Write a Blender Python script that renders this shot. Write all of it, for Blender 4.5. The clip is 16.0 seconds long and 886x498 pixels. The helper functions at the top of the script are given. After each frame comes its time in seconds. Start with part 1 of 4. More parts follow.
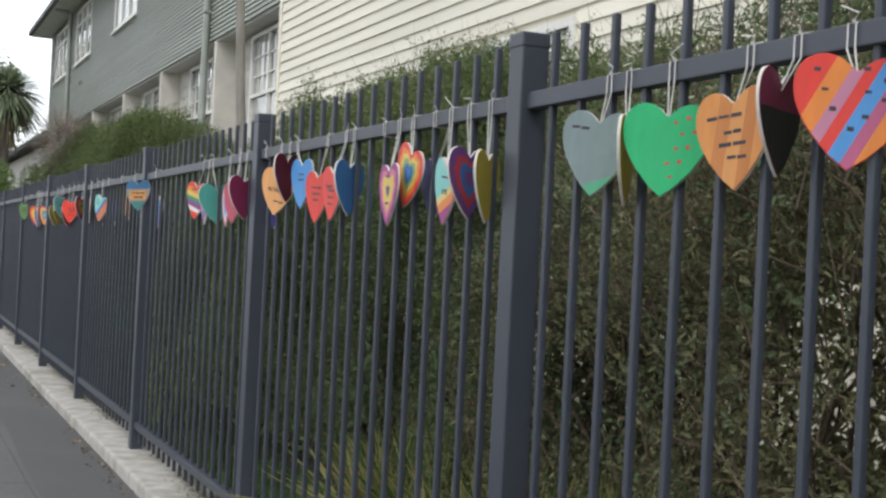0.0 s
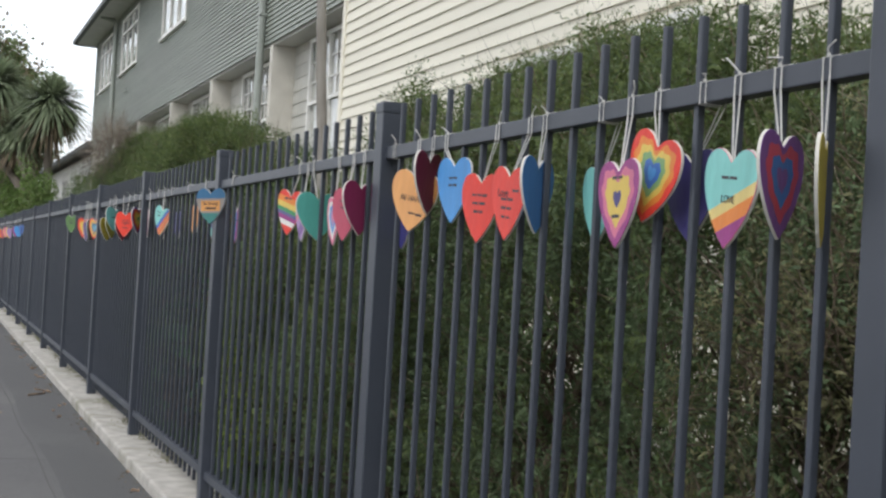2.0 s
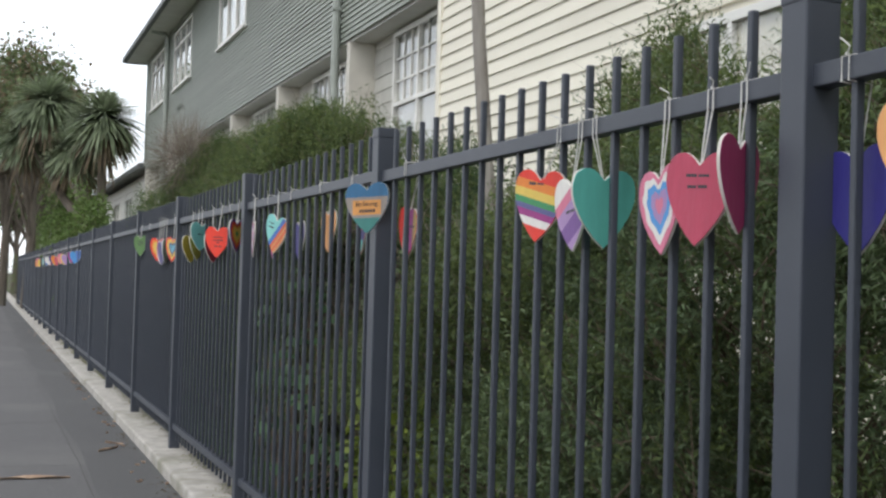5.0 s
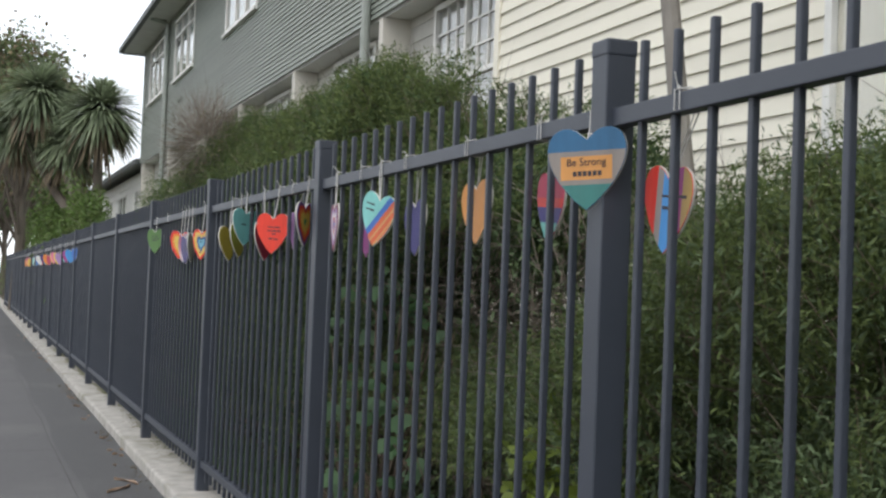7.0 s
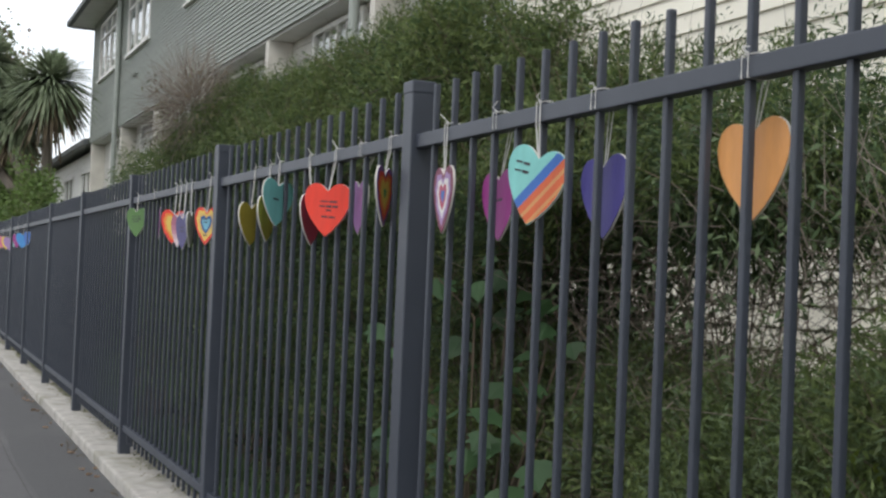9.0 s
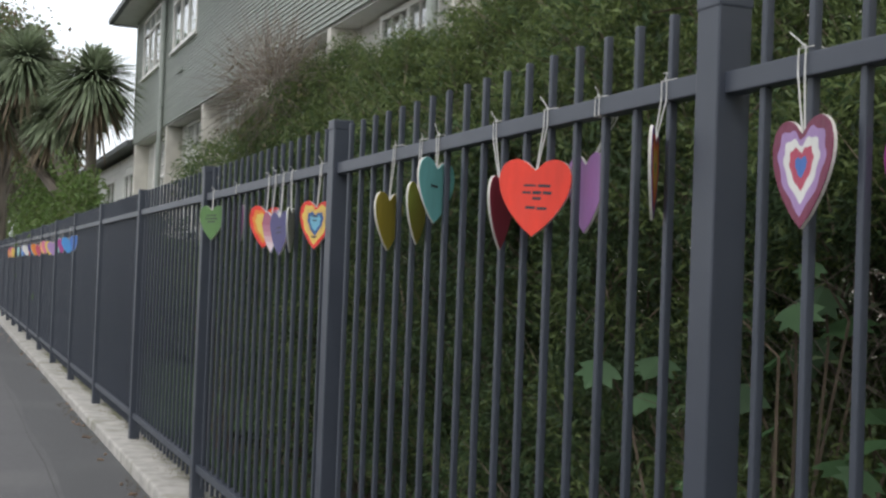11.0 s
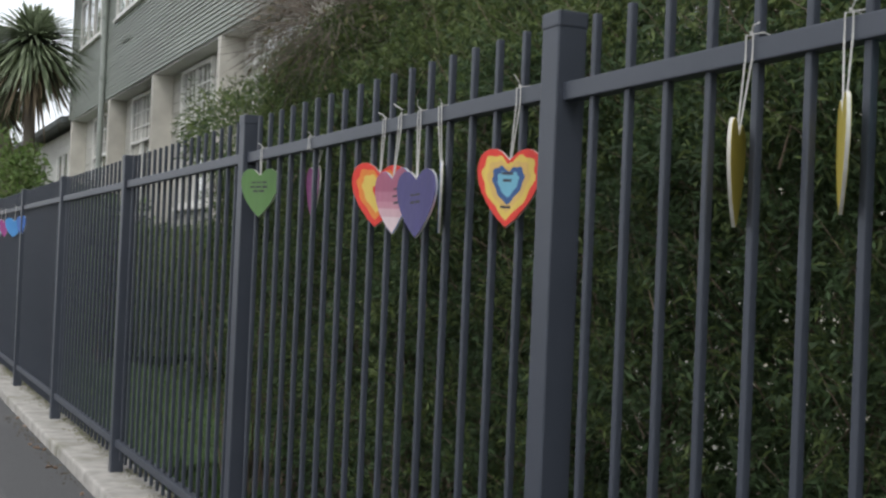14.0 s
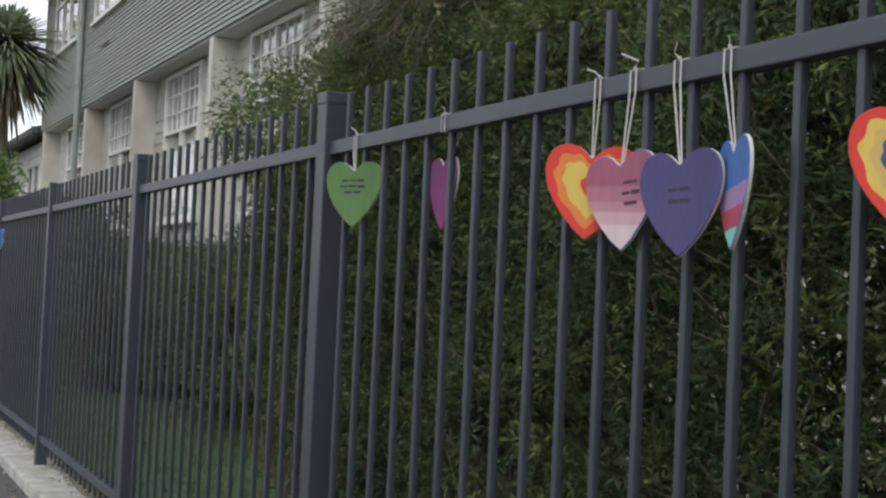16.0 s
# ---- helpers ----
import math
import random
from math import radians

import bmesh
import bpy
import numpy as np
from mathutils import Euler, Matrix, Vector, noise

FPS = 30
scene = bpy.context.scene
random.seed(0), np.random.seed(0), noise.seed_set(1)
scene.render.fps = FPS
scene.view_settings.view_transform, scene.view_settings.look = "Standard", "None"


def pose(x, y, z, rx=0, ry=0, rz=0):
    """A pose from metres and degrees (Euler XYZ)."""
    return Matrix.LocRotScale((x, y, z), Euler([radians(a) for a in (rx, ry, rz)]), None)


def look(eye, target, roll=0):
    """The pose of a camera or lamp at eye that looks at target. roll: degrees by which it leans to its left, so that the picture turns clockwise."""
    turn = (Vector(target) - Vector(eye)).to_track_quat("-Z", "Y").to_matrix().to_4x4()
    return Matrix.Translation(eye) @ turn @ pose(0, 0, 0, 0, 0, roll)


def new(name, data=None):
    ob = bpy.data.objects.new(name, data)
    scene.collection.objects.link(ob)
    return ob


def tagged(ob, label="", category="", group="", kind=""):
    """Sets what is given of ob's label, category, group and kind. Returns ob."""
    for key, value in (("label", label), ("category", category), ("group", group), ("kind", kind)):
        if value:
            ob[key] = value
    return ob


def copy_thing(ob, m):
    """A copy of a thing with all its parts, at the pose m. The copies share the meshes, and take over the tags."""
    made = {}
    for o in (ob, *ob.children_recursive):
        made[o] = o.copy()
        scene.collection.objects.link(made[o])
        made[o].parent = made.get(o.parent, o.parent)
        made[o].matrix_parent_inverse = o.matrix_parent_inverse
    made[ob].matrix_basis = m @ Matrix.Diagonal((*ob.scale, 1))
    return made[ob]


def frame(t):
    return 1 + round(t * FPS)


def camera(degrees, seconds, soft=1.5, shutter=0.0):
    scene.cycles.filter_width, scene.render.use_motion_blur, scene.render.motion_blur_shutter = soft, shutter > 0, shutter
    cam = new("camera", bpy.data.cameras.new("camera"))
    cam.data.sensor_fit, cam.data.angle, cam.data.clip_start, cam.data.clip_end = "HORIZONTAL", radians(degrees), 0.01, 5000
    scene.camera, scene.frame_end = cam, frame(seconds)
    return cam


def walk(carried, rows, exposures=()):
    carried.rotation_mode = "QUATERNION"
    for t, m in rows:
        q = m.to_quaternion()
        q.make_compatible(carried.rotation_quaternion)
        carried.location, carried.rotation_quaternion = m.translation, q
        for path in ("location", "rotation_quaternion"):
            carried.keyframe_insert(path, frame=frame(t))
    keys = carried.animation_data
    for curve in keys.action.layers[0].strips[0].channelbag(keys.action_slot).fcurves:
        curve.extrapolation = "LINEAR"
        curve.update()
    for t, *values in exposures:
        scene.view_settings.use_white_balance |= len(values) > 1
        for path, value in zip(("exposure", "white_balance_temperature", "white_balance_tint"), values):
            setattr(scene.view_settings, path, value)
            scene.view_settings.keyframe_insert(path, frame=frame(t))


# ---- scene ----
cam = camera(39.4, 16.0, soft=2.5)
PATH = [
    (0, (-1.404, -2.577, 1.34), (-0.583, -0.753, 1.353), 2.9),
    (0.5, (-1.33, -2.268, 1.357), (-0.558, -0.423, 1.377), 2.9),
    (1, (-1.336, -1.992, 1.353), (-0.578, -0.141, 1.367), 3.6),
    (1.5, (-1.377, -1.732, 1.364), (-0.596, 0.109, 1.378), 3.2),
    (2, (-1.358, -1.389, 1.361), (-0.592, 0.458, 1.394), 3.3),
    (2.5, (-1.37, -1.062, 1.362), (-0.626, 0.794, 1.406), 3.3),
    (3, (-1.409, -0.785, 1.362), (-0.644, 1.062, 1.41), 2.6),
    (3.5, (-1.398, -0.483, 1.352), (-0.636, 1.365, 1.409), 2.3),
    (4, (-1.363, -0.13, 1.368), (-0.654, 1.739, 1.434), 2.0),
    (4.5, (-1.366, 0.231, 1.357), (-0.663, 2.102, 1.42), 2.1),
    (5, (-1.339, 0.61, 1.351), (-0.641, 2.483, 1.407), 1.7),
    (5.2, (-1.321, 0.779, 1.358), (-0.642, 2.66, 1.41), 1.6),
    (7.3, (-1.317, 2.659, 1.336), (-0.582, 4.517, 1.406), 2.6),
    (7.5, (-1.334, 2.817, 1.342), (-0.566, 4.662, 1.409), 2.5),
    (8, (-1.334, 3.176, 1.326), (-0.551, 5.015, 1.371), 1.9),
    (8.5, (-1.319, 3.541, 1.342), (-0.547, 5.385, 1.376), 2.0),
    (9, (-1.365, 3.851, 1.341), (-0.566, 5.684, 1.387), 2.4),
    (9.5, (-1.351, 4.194, 1.342), (-0.549, 6.025, 1.388), 1.9),
    (10, (-1.322, 4.562, 1.348), (-0.58, 6.419, 1.393), 2.1),
    (10.2, (-1.322, 4.713, 1.357), (-0.597, 6.577, 1.395), 1.6),
    (12.3, (-1.332, 6.12, 1.348), (-0.519, 7.946, 1.418), 3.2),
    (12.5, (-1.333, 6.258, 1.345), (-0.511, 8.08, 1.407), 3.1),
    (13, (-1.325, 6.585, 1.344), (-0.505, 8.409, 1.4), 2.9),
    (13.5, (-1.34, 6.929, 1.343), (-0.516, 8.751, 1.396), 3.1),
    (14, (-1.384, 7.254, 1.347), (-0.529, 9.061, 1.38), 2.4),
    (14.5, (-1.351, 7.59, 1.341), (-0.497, 9.399, 1.357), 2.6),
    (15, (-1.332, 7.909, 1.354), (-0.488, 9.722, 1.383), 2.8),
    (15.5, (-1.365, 8.213, 1.355), (-0.481, 10.006, 1.416), 3.0),
    (16, (-1.347, 8.573, 1.356), (-0.445, 10.357, 1.42), 2.6),
]
walk(cam, [(t, look(eye, target, roll)) for t, eye, target, roll in PATH],
     exposures=((0, 0.14), (5, 0.12), (8, 0.05), (12, 0.0), (16, -0.1)))

# ---- world and light ----
world = bpy.data.worlds.new("overcast")
scene.world = world
world.use_nodes = True
wn, wl = world.node_tree.nodes, world.node_tree.links
sky = wn.new("ShaderNodeTexSky")
sky.sky_type, sky.sun_disc = "NISHITA", False
sky.sun_elevation, sky.sun_rotation = radians(48), radians(235)
cloud = wn.new("ShaderNodeMixRGB")
cloud.inputs[0].default_value = 0.86
cloud.inputs[2].default_value = (9.2, 9.5, 10.0, 1)
wl.new(sky.outputs[0], cloud.inputs[1])
wl.new(cloud.outputs[0], wn["Background"].inputs[0])
wn["Background"].inputs[1].default_value = 0.145
sun = new("sun", bpy.data.lights.new("sun", "SUN"))
sun.data.energy, sun.data.angle, sun.data.color = 1.1, radians(25), (1, 0.985, 0.96)
sun.matrix_world = look((-6, -5, 10), (0, 0, 0))


# ---- materials ----
def mat(name, col, rough=0.6, col2=None, scale=8.0, bump=0.0, bscale=60.0, metal=0.0, stain=None, stretch=(1, 1, 1), rand=0.0, spec=0.5, island=0.0):
    """A node material: two tones mixed by noise, a coarser stain, fine relief, and a variation piece by piece."""
    m = bpy.data.materials.new(name)
    m.use_nodes = True
    n, l = m.node_tree.nodes, m.node_tree.links
    b = n["Principled BSDF"]
    b.inputs["Roughness"].default_value, b.inputs["Metallic"].default_value = rough, metal
    b.inputs["Specular IOR Level"].default_value = spec
    co = n.new("ShaderNodeTexCoord")
    mp = n.new("ShaderNodeMapping")
    mp.inputs["Scale"].default_value = stretch
    l.new(co.outputs["Object"], mp.inputs[0])
    t1 = n.new("ShaderNodeTexNoise")
    t1.inputs["Scale"].default_value, t1.inputs["Detail"].default_value = scale, 6
    l.new(mp.outputs[0], t1.inputs["Vector"])
    r1 = n.new("ShaderNodeMapRange")
    r1.inputs[1].default_value, r1.inputs[2].default_value = 0.32, 0.68
    l.new(t1.outputs[0], r1.inputs[0])
    mix = n.new("ShaderNodeMixRGB")
    mix.inputs[1].default_value = (*col, 1)
    mix.inputs[2].default_value = (*(col2 or [c * 0.8 for c in col]), 1)
    l.new(r1.outputs[0], mix.inputs[0])
    last = mix.outputs[0]
    if stain:
        t2 = n.new("ShaderNodeTexNoise")
        t2.inputs["Scale"].default_value, t2.inputs["Detail"].default_value = stain[1], 4
        l.new(mp.outputs[0], t2.inputs["Vector"])
        r2 = n.new("ShaderNodeMapRange")
        r2.inputs[1].default_value, r2.inputs[2].default_value, r2.inputs[4].default_value = 0.5, 0.75, stain[2]
        l.new(t2.outputs[0], r2.inputs[0])
        m2 = n.new("ShaderNodeMixRGB")
        m2.inputs[2].default_value = (*stain[0], 1)
        l.new(r2.outputs[0], m2.inputs[0])
        l.new(last, m2.inputs[1])
        last = m2.outputs[0]
    if rand or island:
        hs = n.new("ShaderNodeHueSaturation")
        if island:
            src = n.new("ShaderNodeNewGeometry").outputs["Random Per Island"]
        else:
            src = n.new("ShaderNodeObjectInfo").outputs["Random"]
        amount = rand or island
        rr = n.new("ShaderNodeMapRange")
        rr.inputs[3].default_value, rr.inputs[4].default_value = 1 - amount, 1 + amount
        l.new(src, rr.inputs[0])
        l.new(rr.outputs[0], hs.inputs["Value"])
        l.new(last, hs.inputs["Color"])
        last = hs.outputs[0]
    l.new(last, b.inputs["Base Color"])
    if bump:
        t3 = n.new("ShaderNodeTexNoise")
        t3.inputs["Scale"].default_value, t3.inputs["Detail"].default_value = bscale, 5
        l.new(mp.outputs[0], t3.inputs["Vector"])
        bp = n.new("ShaderNodeBump")
        bp.inputs["Strength"].default_value, bp.inputs["Distance"].default_value = bump, 0.01
        l.new(t3.outputs[0], bp.inputs["Height"])
        l.new(bp.outputs[0], b.inputs["Normal"])
    return m


STEEL = mat("powder_coated_steel", (0.048, 0.055, 0.073), 0.45, (0.040, 0.047, 0.062), 5, 0.06, 400, stain=((0.085, 0.09, 0.105), 1.5, 0.35), rand=0.05)
CONCRETE = mat("kerb_concrete", (0.50, 0.47, 0.43), 0.9, (0.33, 0.31, 0.28), 9, 0.5, 90, stain=((0.19, 0.185, 0.13), 3.5, 0.75))
ASPHALT = mat("asphalt", (0.115, 0.112, 0.112), 0.85, (0.085, 0.083, 0.083), 60, 0.5, 220, stain=((0.15, 0.145, 0.14), 0.7, 0.6))
PATCH = mat("asphalt_patch", (0.095, 0.093, 0.093), 0.85, (0.07, 0.07, 0.07), 70, 0.5, 240, stain=((0.12, 0.118, 0.115), 0.9, 0.5))
SOIL = mat("soil", (0.075, 0.055, 0.035), 0.95, (0.05, 0.045, 0.025), 6, 0.8, 40, stain=((0.06, 0.085, 0.03), 1.5, 0.8))
LAWN = mat("lawn", (0.06, 0.11, 0.03), 0.9, (0.04, 0.08, 0.02), 14, 0.8, 90)
GREENBOARD = mat("grey_green_paint", (0.285, 0.310, 0.270), 0.5, (0.245, 0.270, 0.232), 3, 0.1, 60, stretch=(1, 0.2, 2), stain=((0.22, 0.225, 0.20), 0.8, 0.5), rand=0.05)
PALEBOARD = mat("cream_paint", (0.80, 0.76, 0.64), 0.6, (0.72, 0.68, 0.57), 3, 0.1, 60, stretch=(1, 0.2, 2), stain=((0.60, 0.58, 0.48), 0.7, 0.5), rand=0.05)
WHITE = mat("white_paint", (0.78, 0.77, 0.73), 0.55, (0.70, 0.69, 0.65), 4, 0.05, 60, rand=0.03)
COLUMN = mat("column_paint", (0.66, 0.63, 0.56), 0.7, (0.56, 0.53, 0.47), 4, 0.1, 50, stain=((0.45, 0.43, 0.38), 1.5, 0.5))
SOFFIT = mat("soffit_paint", (0.66, 0.66, 0.63), 0.75, (0.58, 0.58, 0.55), 3)
OLDWALL = mat("porch_wall_paint", (0.50, 0.49, 0.44), 0.7, (0.42, 0.41, 0.37), 4, 0.1, 60, rand=0.06)
PIPE = mat("pipe_paint", (0.36, 0.385, 0.35), 0.5, (0.30, 0.325, 0.29), 5)
ROOF = mat("roof_iron", (0.10, 0.11, 0.11), 0.6, (0.07, 0.08, 0.08), 4)
SILL = mat("sill_paint", (0.16, 0.18, 0.15), 0.6)
CURTAIN = mat("net_curtain", (0.88, 0.88, 0.87), 0.9, (0.74, 0.74, 0.73), 14, stretch=(1, 8, 0.3))
ROOM = mat("dim_room", (0.10, 0.10, 0.10), 0.9)
GLASS = mat("window_glass", (0.95, 0.96, 0.96), 0.02, (0.92, 0.94, 0.94), 2)
GLASS.node_tree.nodes["Principled BSDF"].inputs["Transmission Weight"].default_value = 1.0
BARK = mat("bark", (0.14, 0.115, 0.09), 0.9, (0.085, 0.07, 0.055), 12, 0.8, 50, stretch=(1, 1, 0.25), stain=((0.18, 0.165, 0.14), 3, 0.6))
GREYBARK = mat("grey_bark", (0.27, 0.25, 0.22), 0.9, (0.18, 0.16, 0.14), 14, 0.7, 60, stretch=(1, 1, 0.3), stain=((0.34, 0.34, 0.30), 4, 0.6))
TWIG = mat("twigs", (0.16, 0.12, 0.085), 0.9, (0.08, 0.06, 0.04), 10, island=0.3)
DRYTWIG = mat("dry_twigs", (0.23, 0.195, 0.16), 0.9, (0.15, 0.125, 0.10), 10, island=0.3)
LEAF = mat("hedge_leaf", (0.076, 0.120, 0.050), 0.6, (0.052, 0.088, 0.037), 1.3, island=0.45, spec=0.35)
LEAFTOP = mat("new_hedge_leaf", (0.140, 0.180, 0.060), 0.6, (0.105, 0.145, 0.048), 1.5, island=0.4, spec=0.35)
LEAFNEAR = mat("feathery_hedge_leaf", (0.155, 0.210, 0.105), 0.6, (0.110, 0.160, 0.077), 1.3, island=0.45, spec=0.35)
LEAFBRIGHT = mat("bright_shrub_leaf", (0.15, 0.23, 0.06), 0.6, (0.11, 0.18, 0.05), 1.5, island=0.35)
LEAFOLIVE = mat("olive_hedge_leaf", (0.225, 0.225, 0.110), 0.6, (0.175, 0.165, 0.090), 1.6, island=0.5, spec=0.3)
LEAFDRY = mat("dry_leaf", (0.16, 0.125, 0.075), 0.8, (0.11, 0.085, 0.05), 2, island=0.4)
LEAFBIG = mat("broad_leaf", (0.075, 0.150, 0.060), 0.55, (0.055, 0.115, 0.045), 9, 0.2, 30, island=0.3, spec=0.4)
LEAFLIME = mat("lime_leaf", (0.20, 0.25, 0.04), 0.5, (0.14, 0.20, 0.03), 5, island=0.3)
LEAFTREE = mat("tree_leaf", (0.17, 0.215, 0.095), 0.6, (0.12, 0.16, 0.07), 1, island=0.4)
LEAFRED = mat("autumn_leaf", (0.23, 0.17, 0.10), 0.6, (0.16, 0.125, 0.08), 1, island=0.4)
SWORD = mat("sword_leaf", (0.28, 0.33, 0.21), 0.5, (0.20, 0.245, 0.15), 2, island=0.4)
SKIRT = mat("dead_sword_leaf", (0.22, 0.17, 0.11), 0.85, (0.15, 0.115, 0.075), 3, island=0.4)
GRASS = mat("grass_blades", (0.075, 0.135, 0.034), 0.6, (0.05, 0.10, 0.025), 1.5, island=0.4)
STRAW = mat("dry_grass", (0.34, 0.30, 0.13), 0.7, (0.22, 0.22, 0.08), 2, island=0.4)
CORD = mat("white_cord", (0.66, 0.65, 0.62), 0.9, (0.52, 0.51, 0.48), 200)
EDGE = mat("board_edge", (0.70, 0.68, 0.63), 0.8, (0.58, 0.56, 0.50), 30)
INK = mat("marker_ink", (0.035, 0.03, 0.04), 0.5)
LITTER = mat("fallen_leaf", (0.42, 0.30, 0.21), 0.8, (0.26, 0.17, 0.11), 20, rand=0.2)



def see_through(m, amount):
    """Leaves let part of the light through."""
    n, l = m.node_tree.nodes, m.node_tree.links
    b = n["Principled BSDF"]
    tr = n.new("ShaderNodeBsdfTranslucent")
    l.new(b.inputs["Base Color"].links[0].from_socket, tr.inputs["Color"])
    mx = n.new("ShaderNodeMixShader")
    mx.inputs[0].default_value = amount
    l.new(b.outputs[0], mx.inputs[1])
    l.new(tr.outputs[0], mx.inputs[2])
    l.new(mx.outputs[0], n["Material Output"].inputs[0])


for m in (LEAF, LEAFTOP, LEAFNEAR, LEAFBRIGHT, LEAFOLIVE, LEAFDRY, LEAFBIG, LEAFLIME, LEAFTREE, LEAFRED, SWORD, GRASS, STRAW):
    see_through(m, 0.33)

PAINTS = {}


def paint(r, g, b):
    """Brushed craft paint of that colour, made once."""
    key = (r, g, b)
    if key not in PAINTS:
        PAINTS[key] = mat("craft_paint", key, 0.5, tuple(c * 0.78 for c in key), 25, 0.15, 90, stretch=(1, 1, 0.35), stain=(tuple(min(1, c * 1.15 + 0.03) for c in key), 7, 0.5))
    return PAINTS[key]


# ---- mesh helpers ----
def box(bm, x0, x1, y0, y1, z0, z1, bevel=0.0, m=0):
    res = bmesh.ops.create_cube(bm, size=1)
    vs = res["verts"]
    bmesh.ops.scale(bm, vec=(x1 - x0, y1 - y0, z1 - z0), verts=vs)
    bmesh.ops.translate(bm, vec=((x0 + x1) / 2, (y0 + y1) / 2, (z0 + z1) / 2), verts=vs)
    fs = {f for v in vs for f in v.link_faces}
    for f in fs:
        f.material_index = m
    if bevel:
        es = list({e for v in vs for e in v.link_edges})
        bmesh.ops.bevel(bm, geom=es, offset=bevel, segments=2, affect="EDGES", profile=0.6)
    return vs


def boxed(*boxes, bevel=0.0):
    bm = bmesh.new()
    for b in boxes:
        box(bm, *b, bevel=bevel)
    return bm


def tube(bm, pts, r, n=6, r1=None, m=0):
    """A tube along a line of points, tapering from r to r1."""
    pts = [Vector(p) for p in pts]
    r1 = r if r1 is None else r1
    rings = []
    for i, p in enumerate(pts):
        d = (pts[min(i + 1, len(pts) - 1)] - pts[max(i - 1, 0)]).normalized()
        a = d.cross(Vector((0.31, 0.17, 0.93)) if abs(d.z) < 0.9 else Vector((1, 0.1, 0))).normalized()
        b = d.cross(a)
        rr = r + (r1 - r) * i / max(1, len(pts) - 1)
        rings.append([bm.verts.new(p + rr * (math.cos(2 * math.pi * k / n) * a + math.sin(2 * math.pi * k / n) * b)) for k in range(n)])
    for q, s in zip(rings, rings[1:]):
        for k in range(n):
            bm.faces.new((q[k], q[(k + 1) % n], s[(k + 1) % n], s[k])).material_index = m
    bm.faces.new(rings[0]), bm.faces.new(rings[-1])


def mesh_of(name, bm, *mats):
    me = bpy.data.meshes.new(name)
    bmesh.ops.recalc_face_normals(bm, faces=bm.faces)
    bm.to_mesh(me)
    bm.free()
    for m in mats:
        me.materials.append(m)
    return me


def part(name, bm, material, parent, label=""):
    mats = material if isinstance(material, (list, tuple)) else [material]
    ob = new(name, mesh_of(name, bm, *mats))
    ob.parent = parent
    return tagged(ob, label)


def thing(name, x, y, z, label, category, group="", kind=""):
    ob = new(name)
    ob.empty_display_size = 0.1
    ob.location = (x, y, z)
    return tagged(ob, label, category, group, kind)


def setting(name, bm, material, label, category):
    return tagged(new(name, mesh_of(name, bm, *(material if isinstance(material, list) else [material]))), label, category, kind="structure")


def pydata(name, verts, faces, mats, index=None, smooth=False):
    """A mesh from arrays: verts n x 3, faces m x k with equal k."""
    me = bpy.data.meshes.new(name)
    verts, faces = np.asarray(verts, np.float32), np.asarray(faces, np.int32)
    k = faces.shape[1]
    me.vertices.add(len(verts))
    me.vertices.foreach_set("co", verts.ravel())
    me.loops.add(faces.size)
    me.loops.foreach_set("vertex_index", faces.ravel())
    me.polygons.add(len(faces))
    me.polygons.foreach_set("loop_start", np.arange(0, faces.size, k, dtype=np.int32))
    if index is not None:
        me.polygons.foreach_set("material_index", np.asarray(index, np.int32))
    for m in mats:
        me.materials.append(m)
    me.update(calc_edges=True)
    me.validate()
    return me


rng = np.random.default_rng(7)


def unit(v):
    return v / np.maximum(np.linalg.norm(v, axis=-1, keepdims=True), 1e-9)


def leaves(name, base, way, length, width, mats, index=None, fold=0.25, droop=0.15):
    """Single bent leaves: each from its base along its way; a lozenge of four corners."""
    n = len(base)
    way = unit(way)
    side = unit(np.cross(way, rng.normal(size=(n, 3))))
    up = np.cross(side, way)
    length, width = np.broadcast_to(length, n)[:, None], np.broadcast_to(width, n)[:, None]
    mid = base + way * length * 0.45
    tip = base + way * length - np.array([0, 0, 1]) * length * droop
    a = mid + side * width / 2 + up * width * fold
    b = mid - side * width / 2 + up * width * fold
    verts = np.stack([base, a, tip, b], 1).reshape(-1, 3)
    return pydata(name, verts, np.arange(4 * n).reshape(-1, 4), mats, index)


def sprigs(root, way, count, reach, leaf, rnd=0.35):
    """Leaves set along short shoots: for each shoot its base and way; returns bases, ways and lengths of the leaves."""
    n = len(root)
    way = unit(way)
    s = rng.uniform(0.05, 1.0, (n, count, 1))
    base = root[:, None] + way[:, None] * s * np.broadcast_to(reach, n)[:, None, None]
    base = base + rng.normal(size=base.shape) * 0.016
    w = way[:, None] * 0.65 + rng.normal(size=(n, count, 3)) * 0.62
    ln = leaf * rng.uniform(0.6, 1.25, (n, count)) * (1.15 - 0.4 * s[..., 0])
    return base.reshape(-1, 3), w.reshape(-1, 3), ln.ravel()


def lumps(p, scale, seed):
    """Smooth noise from a few sines, about -1 to 1."""
    g = np.random.default_rng(seed)
    out = np.zeros(len(p))
    for _ in range(7):
        k = unit(g.normal(size=3)) * scale * g.uniform(0.6, 1.7)
        out += np.sin(p @ k + g.uniform(0, 6.28))
    return out / 3.2


